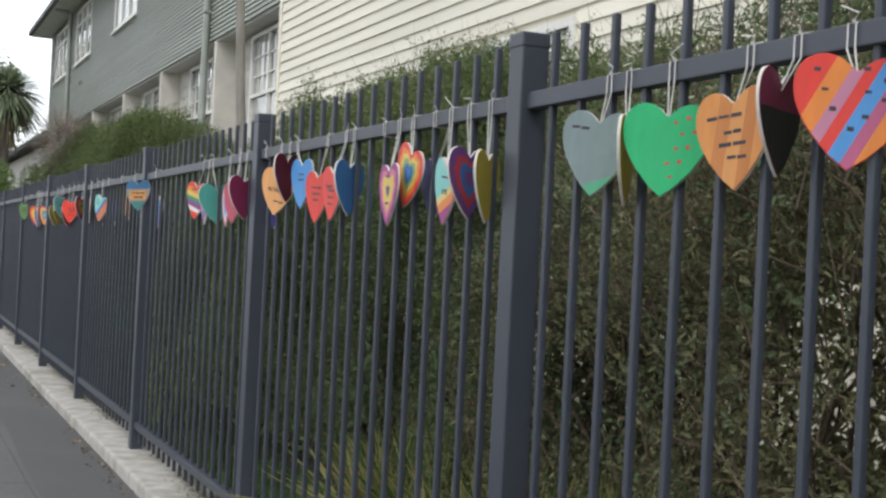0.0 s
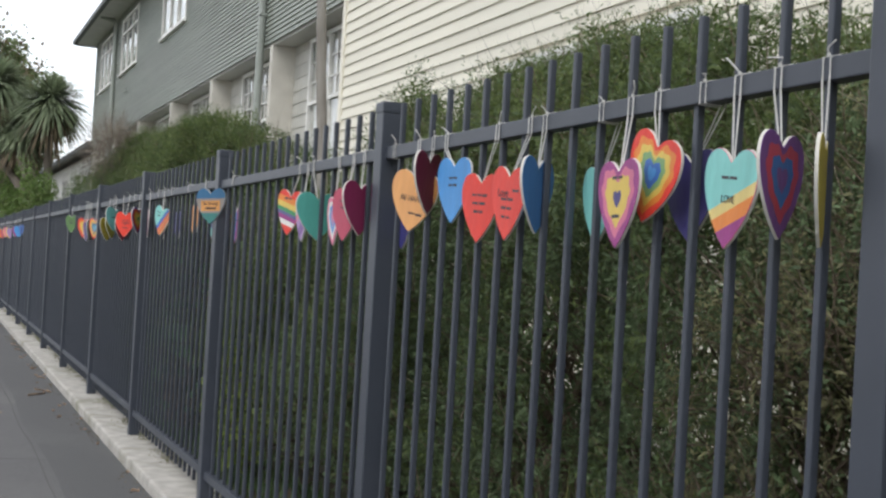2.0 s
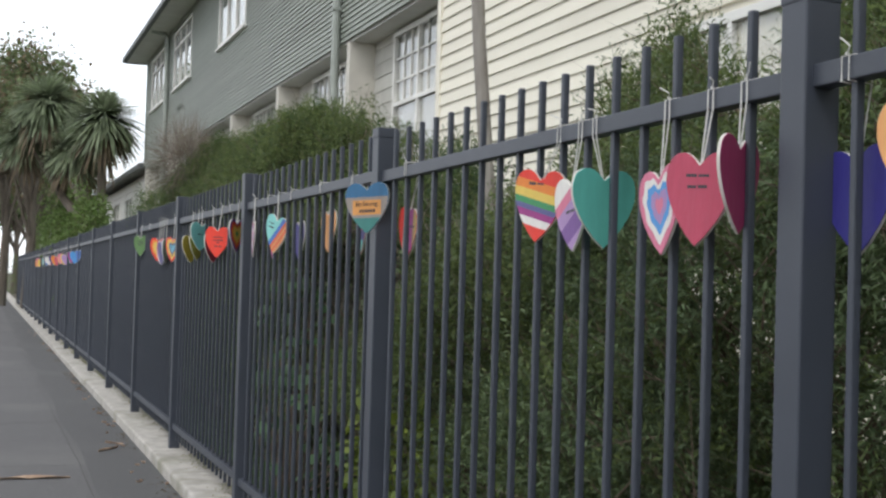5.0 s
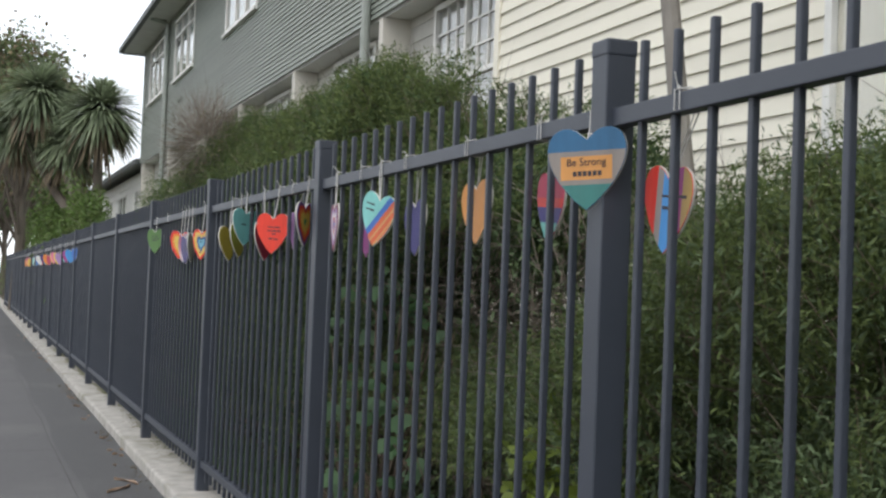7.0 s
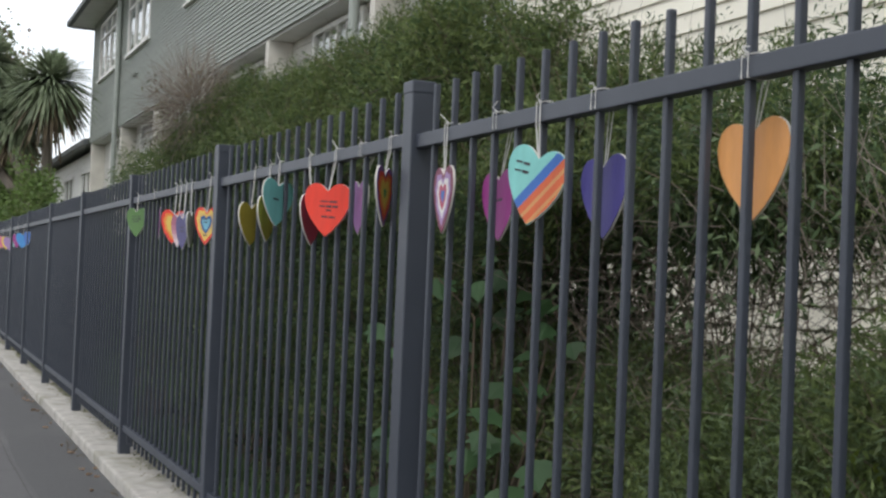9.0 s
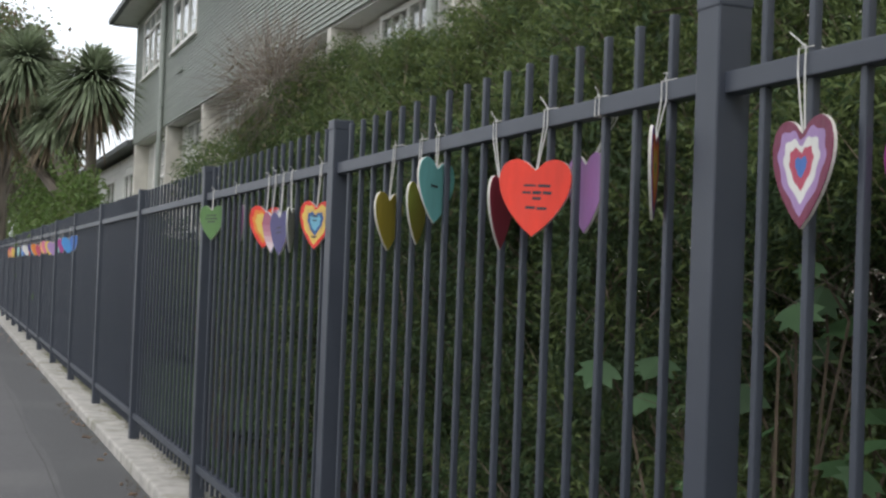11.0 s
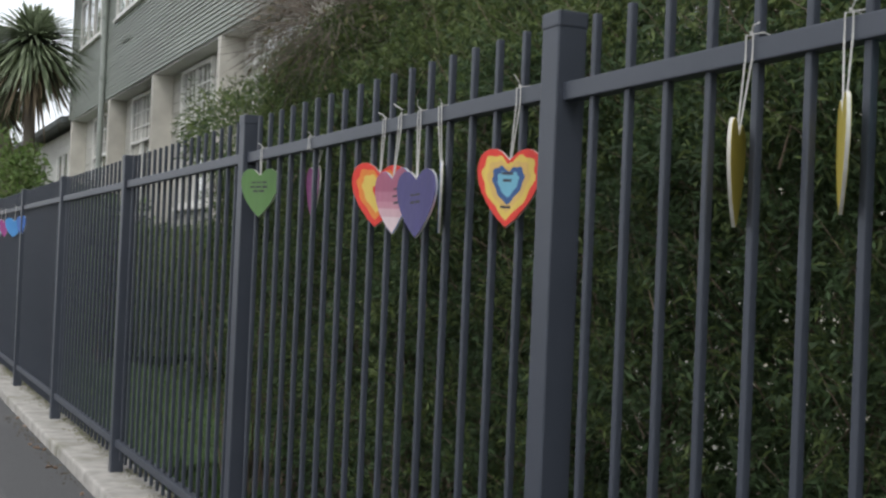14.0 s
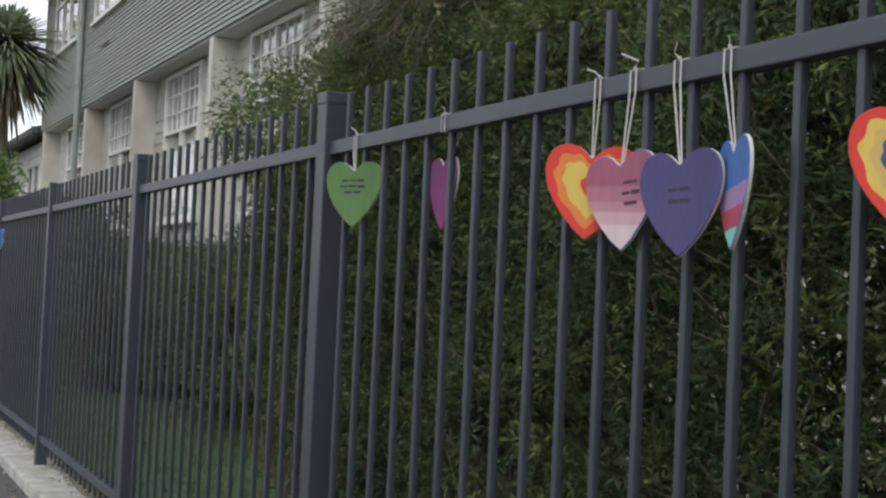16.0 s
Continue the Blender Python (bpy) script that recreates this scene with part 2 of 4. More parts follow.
def needles(name, root, way, r, material, parent):
    """Thin three-sided twigs from root along way."""
    n = len(root)
    d = unit(way)
    a = unit(np.cross(d, rng.normal(size=(n, 3))))
    b = np.cross(d, a)
    tip = root + way
    v = np.stack([root + a * r, root - a * r * 0.5 + b * r * 0.87, root - a * r * 0.5 - b * r * 0.87, tip], 1).reshape(-1, 3)
    i = np.arange(n)[:, None] * 4
    f = np.concatenate([i + np.array([0, 1, 3]), i + np.array([1, 2, 3]), i + np.array([2, 0, 3])])
    ob = new(name, pydata(name, v, f, [material]))
    ob.parent = parent
    return tagged(ob, kind="stuff")


# ---- ground, footpath, kerb ----
PITCH, POSTS = 2.4, range(-2, 22)
bm = bmesh.new()
bmesh.ops.create_grid(bm, x_segments=8, y_segments=8, size=600)
bmesh.ops.translate(bm, vec=(0, 200, -0.03), verts=bm.verts)
setting("ground", bm, SOIL, "dark earth and grass round the street", "ground")
setting("footpath", boxed((-4.2, -0.165, -14, 140, -0.028, 0.04)), ASPHALT, "worn grey asphalt footpath along the fence", "footpath")
# joints, cracks and a resurfaced strip in the asphalt
bm = bmesh.new()
for y0, y1, x in ((-14, 30, -0.66), (30, 70, -0.6)):
    pts = [(x + 0.012 * math.sin(i * 1.7) * math.sin(i * 0.37), y0 + (y1 - y0) * i / 60, 0.0405) for i in range(61)]
    tube(bm, pts, 0.0024, 4)
for k, y in enumerate((1.0, 4.2, 6.6, 9.4, 12.0, 15.5, 18.0, 21.0, 25.0, 29.0)):
    pts = [(-0.16 - 0.22 * i, y + 0.012 * math.sin(i * 1.9 + k) * math.sin(i * 0.8) + 0.03 * i * math.sin(k), 0.0403) for i in range(14)]
    tube(bm, pts, 0.0009, 4)
CRACK = mat("crack_dirt", (0.06, 0.057, 0.054), 0.95)
tagged(setting("path_cracks", bm, CRACK, "thin dark cracks and joints in the asphalt", "crack"), kind="structure")
bm = bmesh.new()
vs = [[bm.verts.new((x, -14 + i * 0.8, 0.0425)) for x in (-0.62 + 0.02 * math.sin(i * 1.3), -0.15)] for i in range(100)]
for a, b in zip(vs, vs[1:]):
    bm.faces.new((a[0], b[0], b[1], a[1]))
setting("path_strip", bm, PATCH, "darker resurfaced asphalt strip along the kerb", "footpath")
bm = bmesh.new()
for k in range(-5, 40):
    y = k * 3.1
    box(bm, -0.172 + 0.004 * math.sin(k * 2.1), 0.16, y + 0.003, y + 3.097, -0.02, 0.12 + 0.003 * math.sin(k * 5.0), bevel=0.018)
setting("kerb", bm, CONCRETE, "weathered concrete kerb strip with lichen under the fence", "kerb")
bm = bmesh.new()
bmesh.ops.create_grid(bm, x_segments=60, y_segments=220, size=1)
for v in bm.verts:
    x, y = 0.16 + (v.co.x + 1) * 1.9, -14 + (v.co.y + 1) * 38
    v.co = (x, y, 0.08 + 0.05 * math.sin(x * 2.1 + y * 0.7) * math.sin(y * 0.9) + 0.03 * x)
setting("garden_bed", bm, SOIL, "dark garden soil with leaf litter behind the fence", "garden bed")
bm = bmesh.new()
bmesh.ops.create_grid(bm, x_segments=30, y_segments=60, size=1)
for v in bm.verts:
    x, y = 0.18 + (v.co.x + 1) * 1.6, 14.2 + (v.co.y + 1) * 16
    v.co = (x, y, 0.17 + 0.03 * x + 0.02 * math.sin(y * 1.3 + x))
setting("lawn", bm, LAWN, "short green lawn beside the house", "lawn")


# ---- fence ----
fence = thing("fence", 0, 0, 0, "long charcoal powder-coated steel picket fence on a kerb", "fence")


def fence_post():
    post = part("fence_post", boxed((-0.036, 0.036, -0.036, 0.036, -0.01, 1.785), bevel=0.004), STEEL, fence)
    part("cap", boxed((-0.038, 0.038, -0.038, 0.038, 1.775, 1.812), bevel=0.005), STEEL, post, "flat steel cap")
    return post


def fence_rails():
    rail = part("top_rail", boxed((-0.02, 0.02, 0.031, PITCH - 0.031, 1.625, 1.665), bevel=0.003), STEEL, fence)
    low_rail = part("bottom_rail", boxed((-0.02, 0.02, 0.031, PITCH - 0.031, 0.16, 0.20), bevel=0.003), STEEL, fence)
    me = mesh_of("picket", boxed((-0.0085, 0.0085, -0.0085, 0.0085, 0.09, 1.80), bevel=0.0042), STEEL)
    for k in range(17):
        p = new("picket", me)
        p.location, p.parent = (0, 0.171 + 0.131 * k, 0), rail
    return rail, low_rail


def lift(y):
    """The fence rises a little along the street."""
    return -0.02 + 0.03 * min(1, max(0, (y - 3) / 7))


POST_Y = {-2: -4.7, -1: -2.3, 0: 0.09, 2: 4.83}
first = [fence_post(), *fence_rails()]
for i in POSTS:
    y = POST_Y.get(i, PITCH * i)
    length = POST_Y.get(i + 1, PITCH * (i + 1)) - y
    for ob in first[:1] if i == POSTS[-1] else first:
        c = ob if i == POSTS[0] else copy_thing(ob, Matrix())
        c.location = (0, y, 0.1 + lift(y))
        if ob is not first[0]:
            c.scale.y = length / PITCH


# ---- wooden hearts ----
def outline(w=0.19, h=0.182, steps=2):
    """Points of a full, round-lobed heart, from the notch on; the cord's hole lies at the origin."""
    half = [(0, 0.86), (0.05, 0.90), (0.13, 0.965), (0.24, 1.0), (0.35, 0.985), (0.445, 0.92), (0.493, 0.81), (0.5, 0.70), (0.47, 0.565), (0.40, 0.42), (0.29, 0.265), (0.15, 0.115)]
    pts = []
    for i, q in enumerate(half):
        a, d = half[max(0, i - 1)], half[min(i + 2, 11)]
        r = half[i + 1] if i < 11 else (0, 0)
        for k in range(steps):
            t = k / steps
            pts.append([0.5 * (2 * q[j] + (r[j] - a[j]) * t + (2 * a[j] - 5 * q[j] + 4 * r[j] - d[j]) * t * t + (3 * q[j] - a[j] - 3 * r[j] + d[j]) * t ** 3) if 0 < i < 10 else q[j] + (r[j] - q[j]) * t for j in (0, 1)])
    full = pts + [[0, 0]] + [[-x, z] for x, z in reversed(pts[1:])]
    return [(x * w, (z - 0.5) * h) for x, z in full]


HEART = outline()
# plain: one colour. rings: from the rim inwards. bars: bands across, turned by an angle; limits from -1 to 1.


def heart_board(design):
    bm = bmesh.new()
    t = 0.003
    kind, cols = design[0], design[1]
    mats = [EDGE] + [paint(*c) for c in cols]
    back = [bm.verts.new((x, t, z)) for x, z in HEART]
    bm.faces.new(back).material_index = 0 if kind != "plain" else 1
    front = [bm.verts.new((x, -t, z)) for x, z in HEART]
    n = len(HEART)
    rim = [bm.verts.new((x * 0.985, -t - 0.0012, z * 0.985 + 0.0004)) for x, z in HEART]
    for k, (a, b) in enumerate(((back, front), (front, rim))):
        for i in range(n):
            bm.faces.new((a[i], a[(i + 1) % n], b[(i + 1) % n], b[i])).material_index = k
    if kind == "rings":
        last, steps = rim, len(cols)
        for k in range(1, steps + 1):
            s = 1 - k / steps
            if k == steps:
                bm.faces.new(last).material_index = k
            else:
                wob = [1 + 0.05 * math.sin(i * 1.3 + k) for i in range(n)]
                ring = [bm.verts.new((x * 0.98 * s * wob[i], -t - 0.0012, z * 0.98 * s * wob[i] + 0.012 * (1 - s))) for i, (x, z) in enumerate(HEART)]
                for i in range(n):
                    bm.faces.new((last[i], last[(i + 1) % n], ring[(i + 1) % n], ring[i])).material_index = k
                last = ring
    else:
        face = bm.faces.new(rim)
        face.material_index = 1
        if kind == "bars":
            ang, cuts = radians(design[2]), design[3]
            d = Vector((math.sin(ang), 0, -math.cos(ang)))
            for c in cuts:
                fs = [f for f in bm.faces if all(v.co.y < -t - 0.001 for v in f.verts)]
                geom = fs + list({e for f in fs for e in f.edges}) + list({v for f in fs for v in f.verts})
                bmesh.ops.bisect_plane(bm, geom=geom, plane_co=d * c * 0.095, plane_no=d)
            for f in bm.faces:
                if all(v.co.y < -t - 0.001 for v in f.verts):
                    s = f.calc_center_median().dot(d) / 0.095
                    f.material_index = 1 + min(sum(s > c for c in cuts), len(cols) - 1)
    for v in bm.verts:
        v.co.z -= 0.0546
    return bm, mats


def lettering(bm_owner, text, size, x, z, material):
    cu = bpy.data.curves.new("writing", "FONT")
    cu.body, cu.size, cu.align_x, cu.extrude = text, size, "CENTER", 0.0004
    tmp = bpy.data.objects.new("writing_source", cu)
    scene.collection.objects.link(tmp)
    bpy.context.view_layer.update()
    me = bpy.data.meshes.new_from_object(tmp.evaluated_get(bpy.context.evaluated_depsgraph_get()))
    bpy.data.objects.remove(tmp)
    me.transform(Matrix.Translation((x, -0.0048, z)) @ Matrix.Rotation(radians(90), 4, "X"))
    me.materials.clear()
    me.materials.append(material)
    ob = new("writing", me)
    ob.parent = bm_owner
    tagged(ob, kind="stuff")
    return ob


def heart(rail, y, drop, yaw, lean, design, side, label, bars=(), ink=INK, size=1.0, words=()):
    """A painted heart on a cord from the top rail. yaw: 0 flat on the fence, 60 turned to those who come along; side -1: before the pickets, 1 behind."""
    x = {-1: -0.030, 1: 0.030, -2: -0.042, -3: -0.06, 0: 0.0}[side]
    top = 1.765 + lift(rail)
    if len(label.split()) < 5:
        label += " on a white cord"
    ob = thing("wooden_heart", x, y, top - drop, label, "heart", "painted hearts on the fence")
    a = radians(yaw)
    ob.rotation_euler = (0, radians(lean), math.atan2(-math.cos(a), math.sin(a)))
    ob.scale = (size, size, size)
    bm, mats = heart_board(design)
    part("board", bm, mats, ob)
    if bars:
        bm = bmesh.new()
        for bx, bz, bw in bars:
            bz -= 0.02
            n = max(1, round(bw / 0.030))
            for j in range(n):
                w = bw / n
                x0 = bx - bw / 2 + j * w
                box(bm, x0, x0 + w * 0.85, -0.0048, -0.0040, bz - 0.0032 + 0.001 * math.sin(j * 9 + bx * 90), bz + 0.0032 + 0.001 * math.sin(j * 5 + bz * 70))
        tagged(part("writing", bm, ink, ob, "dark marker writing"), kind="stuff")
    for text, s, tx, tz in words:
        lettering(ob, text, s, tx, tz - 0.032, ink)
    # the cord: two strands that close round the rail
    bm = bmesh.new()
    inv = (pose(x, y, top - drop) @ ob.rotation_euler.to_matrix().to_4x4() @ Matrix.Scale(size, 4)).inverted()
    hole = Vector((x, y, top - drop))
    f = -0.0235
    for sgn in (-1, 1):
        yy = rail + sgn * 0.009
        start = hole + Vector((0, sgn * 0.002, 0))
        low = [Vector((f, yy, top - 0.042))] if side <= 0 else [Vector((0.0235, yy, top - 0.044)), Vector((0, yy, top - 0.0435)), Vector((f, yy, top - 0.042))]
        pts = [start, *low, Vector((f, yy, top - 0.001)), Vector((0, yy, top + 0.004)), Vector((0.0235, yy, top - 0.001)), Vector((0.0235, yy, top - 0.042))]
        tube(bm, [inv @ p for p in pts], 0.0017 / size, 5)
    g = random.Random(int(y * 1000))
    p = Vector((-0.02, rail, top + 0.003))
    tube(bm, [inv @ q for q in (p, p + Vector((-0.006, g.uniform(-0.02, 0.01), 0.010)), p + Vector((-0.014, g.uniform(-0.05, 0.03), g.uniform(0.004, 0.03))))], 0.0015 / size, 5)
    box(bm, *[c for pair in zip([v - 0.003 for v in inv @ p], [v + 0.003 for v in inv @ p]) for c in pair], bevel=0.002)
    part("cord", bm, CORD, ob, "white cotton cord tied round the rail")
    return ob


R, O, Y, G, B, V = (0.70, 0.04, 0.025), (0.72, 0.22, 0.035), (0.70, 0.50, 0.10), (0.05, 0.26, 0.10), (0.04, 0.14, 0.45), (0.16, 0.06, 0.26)
PINK, TEAL, CYAN, PEACH, INDIGO, MAROON, OLIVE, WHITEP = (0.62, 0.16, 0.26), (0.12, 0.48, 0.41), (0.22, 0.57, 0.53), (0.74, 0.36, 0.13), (0.05, 0.04, 0.18), (0.17, 0.016, 0.055), (0.50, 0.40, 0.06), (0.72, 0.70, 0.66)
CRIMSON, MAGENTA, LILAC, SKYB, GREY, LEAFG = (0.45, 0.05, 0.10), (0.30, 0.035, 0.20), (0.36, 0.22, 0.44), (0.07, 0.28, 0.62), (0.30, 0.27, 0.25), (0.095, 0.20, 0.055)
plain = lambda c: ("plain", [c])
HEARTS = [
    (-1.047, -1.071, 0.093, 47, 4, ("bars", [R, O, (0.5, 0.2, 0.3), R, SKYB, (0.45, 0.1, 0.2), O, B], 65, [-0.7, -0.4, -0.2, 0.0, 0.25, 0.45, 0.7]), -1, "wooden heart painted with red, orange and blue patches", ((-0.06, 0.03, 0.012), (-0.045, 0.0, 0.012), (-0.03, -0.03, 0.012), (0.015, 0.035, 0.012), (0.02, 0.0, 0.012), (0.02, -0.04, 0.012), (0.0, -0.06, 0.012), (0.05, 0.02, 0.02), (0.05, -0.01, 0.02))),
    (-0.920, -0.887, 0.095, 119, 0, ("bars", [MAROON, (0.012, 0.012, 0.014)], 0, [-0.25]), -1, "wooden heart painted black with a dark plum top", ()),
    (-0.795, -0.766, 0.115, 8, -4, ("bars", [(0.62, 0.25, 0.06), (0.52, 0.19, 0.045), (0.64, 0.28, 0.08), (0.5, 0.18, 0.04), (0.62, 0.26, 0.07)], 78, [-0.5, -0.15, 0.2, 0.5]), -1, "orange wood-grained heart with marker writing", ((-0.02, 0.01, 0.09), (0.0, -0.02, 0.045), (0.0, -0.042, 0.07), (0.01, -0.066, 0.05))),
    (-0.555, -0.56, 0.122, 30, 4, plain((0.015, 0.42, 0.15)), -1, "glossy green glitter-painted wooden heart with red dots", ((0.02, 0.02, 0.011), (0.045, 0.03, 0.011), (0.06, 0.005, 0.011), (0.035, 0.0, 0.011), (0.05, -0.025, 0.011), (0.025, -0.03, 0.011), (0.035, -0.055, 0.011), (0.01, -0.06, 0.011), (0.018, -0.085, 0.011)), paint(0.45, 0.10, 0.06)),
    (-0.401, -0.412, 0.136, 138, 0, plain(OLIVE), -1, "olive yellow wooden heart with a white edge", ()),
    (-0.325, -0.305, 0.115, 22, 6, ("bars", [(0.19, 0.25, 0.25), (0.18, 0.24, 0.24), (0.08, 0.36, 0.20)], 20, [0.1, 0.6]), -1, "pale grey-green wooden heart with green glitter", ((-0.045, 0.02, 0.05),)),
    (0.240, 0.229, 0.169, 135, 0, plain(OLIVE), -1, "olive yellow wooden heart with a white edge", ()),
    (0.365, 0.337, 0.155, 120, 0, ("rings", [V, CRIMSON, B, V]), -1, "wooden heart with purple, crimson and blue rings", ()),
    (0.480, 0.472, 0.173, -6, 6, ("bars", [PINK, CYAN, (0.7, 0.55, 0.2), O, MAGENTA], 22, [-0.7, 0.0, 0.22, 0.5]), -1, "wooden heart with pink, cyan, yellow and purple bands", ((0.0, 0.004, 0.06),), INK, 1.0, (("LOVE", 0.02, 0.0, -0.03),)),
    (0.590, 0.690, 0.157, 0, 0, plain(INDIGO), 1, "dark indigo wooden heart", ()),
    (0.746, 0.726, 0.127, 0, 18, ("rings", [R, O, Y, (0.2, 0.35, 0.15), B, SKYB]), -1, "wooden heart painted in rainbow rings", ()),
    (0.851, 0.817, 0.175, -5, 0, ("rings", [MAGENTA, PINK, Y, Y, INDIGO]), -3, "wooden heart with pink and yellow rings round a blue middle", ((0.0, 0.02, 0.05), (0.0, -0.06, 0.04))),
    (0.973, 1.057, 0.166, -8, 0, plain(CYAN), 1, "turquoise wooden heart", ()),
    (1.241, 1.253, 0.141, 130, 0, plain((0.06, 0.19, 0.46)), -1, "bright blue wooden heart with a white edge", ()),
    (1.319, 1.375, 0.158, 1, 5, plain(R), -2, "red wooden heart with marker writing", ((0.045, 0.0, 0.04), (0, -0.024, 0.07), (0.0, -0.046, 0.06), (0, -0.068, 0.05)), INK, 1.0, (("Love", 0.03, -0.025, -0.006),)),
    (1.507, 1.571, 0.164, 7, 4, plain(R), -1, "red wooden heart with marker writing", ((0, 0.0, 0.08), (0, -0.022, 0.07), (0, -0.044, 0.05))),
    (1.848, 1.757, 0.110, 6, 2, plain(SKYB), -1, "bright blue wooden heart with paint dabs and marker writing", ((0, 0.0, 0.05), (0, -0.02, 0.05))),
    (1.948, 1.957, 0.082, 133, 0, plain(MAROON), -1, "dark maroon wooden heart with a white edge", ()),
    (2.060, 2.050, 0.133, 25, 8, plain(PEACH), -1, "peach orange wooden heart with marker writing", ((0.02, -0.07, 0.06),), INK, 1.0, (("BE HAPPY", 0.023, 0.0, -0.022),)),
    (2.276, 2.305, 0.182, 0, -3, plain((0.035, 0.03, 0.22)), 1, "indigo blue wooden heart", ()),
    (2.563, 2.566, 0.141, 124, 0, plain((0.34, 0.035, 0.13)), -1, "dark magenta wooden heart", ()),
    (2.676, 2.676, 0.162, 10, 4, plain(CRIMSON), -2, "crimson pink wooden heart with marker writing", ((0, 0.012, 0.07), (0, -0.01, 0.06))),
    (2.838, 2.846, 0.177, -4, -6, ("rings", [PINK, WHITEP, SKYB, LILAC, PINK]), -1, "wooden heart with pink, white and blue rings", ()),
    (3.161, 3.153, 0.157, 103, 0, plain(TEAL), 0, "teal green wooden heart", ()),
    (3.233, 3.256, 0.165, -2, -6, ("bars", [WHITEP, PINK, LILAC, V, LILAC], 25, [-0.6, -0.3, 0.1, 0.6]), -1, "lilac wooden heart with purple and white bands", ((0, -0.03, 0.05),)),
    (3.349, 3.432, 0.140, 16, 6, ("bars", [R, O, Y, G, (0.1, 0.1, 0.25), MAGENTA, WHITEP, R], -8, [-0.62, -0.38, -0.15, 0.02, 0.16, 0.34, 0.55]), -1, "wooden heart with rainbow stripes", ((-0.01, 0.022, 0.06),)),
    (4.524, 4.627, 0.180, 0, 6, ("bars", [R, GREY, SKYB, MAGENTA, (0.45, 0.30, 0.10)], 90, [-0.45, -0.2, 0.15, 0.6]), 1, "wooden heart with red, blue, purple and tan upright stripes", ((0.03, -0.005, 0.10), (0.0, -0.03, 0.03))),
    (4.880, 4.830, 0.087, 37, -2, ("bars", [(0.03, 0.13, 0.26), (0.27, 0.235, 0.21), (0.04, 0.19, 0.17)], 0, [-0.42, 0.36]), -3, "wooden heart with blue, grey and green bands and an orange patch", ()),
    (5.158, 5.182, 0.155, -5, 4, ("bars", [CRIMSON, (0.6, 0.06, 0.05), INDIGO, (0.15, 0.42, 0.38)], 0, [-0.3, -0.05, 0.35]), 1, "wooden heart with red, navy and turquoise bands", ()),
    (5.634, 5.670, 0.145, 4, -3, plain((0.70, 0.32, 0.10)), 1, "orange wooden heart", ()),
    (6.156, 6.185, 0.175, 1, -3, plain((0.055, 0.045, 0.22)), 1, "dark violet-blue wooden heart", ()),
    (6.406, 6.380, 0.147, 18, 12, ("bars", [CYAN, B, (0.62, 0.12, 0.04), (0.6, 0.28, 0.1), (0.62, 0.12, 0.04), (0.6, 0.28, 0.1), (0.62, 0.12, 0.04)], 50, [-0.15, 0.1, 0.28, 0.38, 0.55, 0.65]), -1, "wooden heart half cyan, half orange stripes, with a blue band", ((-0.045, 0.015, 0.05), (-0.045, -0.005, 0.05))),
    (6.640, 6.703, 0.176, 1, -3, plain((0.30, 0.04, 0.22)), 1, "magenta wooden heart", ((0, -0.02, 0.05),)),
    (6.942, 6.922, 0.157, -8, 0, ("rings", [MAROON, LILAC, WHITEP, CRIMSON, B]), -1, "wooden heart with maroon, white and blue rings", ()),
    (7.365, 7.385, 0.130, 144, 0, ("rings", [V, R, O, Y, Y, G]), -1, "wooden heart with rainbow rings and a blue rim", ()),
    (7.635, 7.769, 0.147, -2, 0, plain((0.30, 0.14, 0.34)), 1, "purple wooden heart", ()),
    (7.882, 7.886, 0.157, 37, 2, plain((0.78, 0.045, 0.02)), -2, "bright red wooden heart with marker writing", ((0.01, -0.005, 0.075), (0.01, -0.022, 0.08), (0.01, -0.036, 0.025), (0.01, -0.058, 0.06))),
    (8.173, 8.107, 0.186, 137, 0, plain(CRIMSON), -1, "dull red wooden heart", ()),
    (8.571, 8.555, 0.110, 126, 4, plain((0.22, 0.58, 0.56)), -1, "turquoise wooden heart with a pale edge", ((-0.01, -0.02, 0.04),)),
    (8.706, 8.703, 0.168, 141, 0, plain(OLIVE), -1, "olive yellow wooden heart with a pale edge", ()),
    (8.941, 8.957, 0.185, 134, 0, plain(OLIVE), -1, "olive yellow wooden heart with a white edge", ()),
    (9.758, 9.772, 0.179, 23, 2, ("rings", [R, Y, (0.65, 0.42, 0.12), (0.03, 0.09, 0.24), (0.16, 0.42, 0.55), (0.16, 0.42, 0.55)]), -1, "wooden heart with red, yellow and blue rings", ((0.0, 0.0, 0.04), (0, -0.016, 0.03), (0.0, -0.078, 0.035))),
    (10.181, 10.144, 0.190, -25, 0, ("bars", [B, LILAC, CRIMSON, CYAN], 5, [-0.1, 0.25, 0.6]), -1, "wooden heart with blue, red and turquoise bands", ()),
    (10.314, 10.269, 0.202, 9, -2, plain((0.06, 0.05, 0.17)), -2, "violet-blue wooden heart", ((0, -0.01, 0.05), (0, -0.03, 0.05))),
    (10.446, 10.462, 0.190, 8, -4, ("bars", [SKYB, (0.34, 0.09, 0.16), (0.42, 0.15, 0.22), (0.5, 0.22, 0.28), (0.58, 0.36, 0.40), (0.66, 0.52, 0.54)], -6, [-0.88, -0.3, 0.0, 0.2, 0.45]), -1, "wooden heart shaded from dark to pale pink", ((0.03, 0.0, 0.04), (0.03, -0.02, 0.05), (0.03, -0.04, 0.04))),
    (10.562, 10.560, 0.168, 34, 4, ("rings", [R, O, Y, Y, R]), -1, "wooden heart with red and orange rings", ((0.03, 0.02, 0.04), (0.03, -0.01, 0.04))),
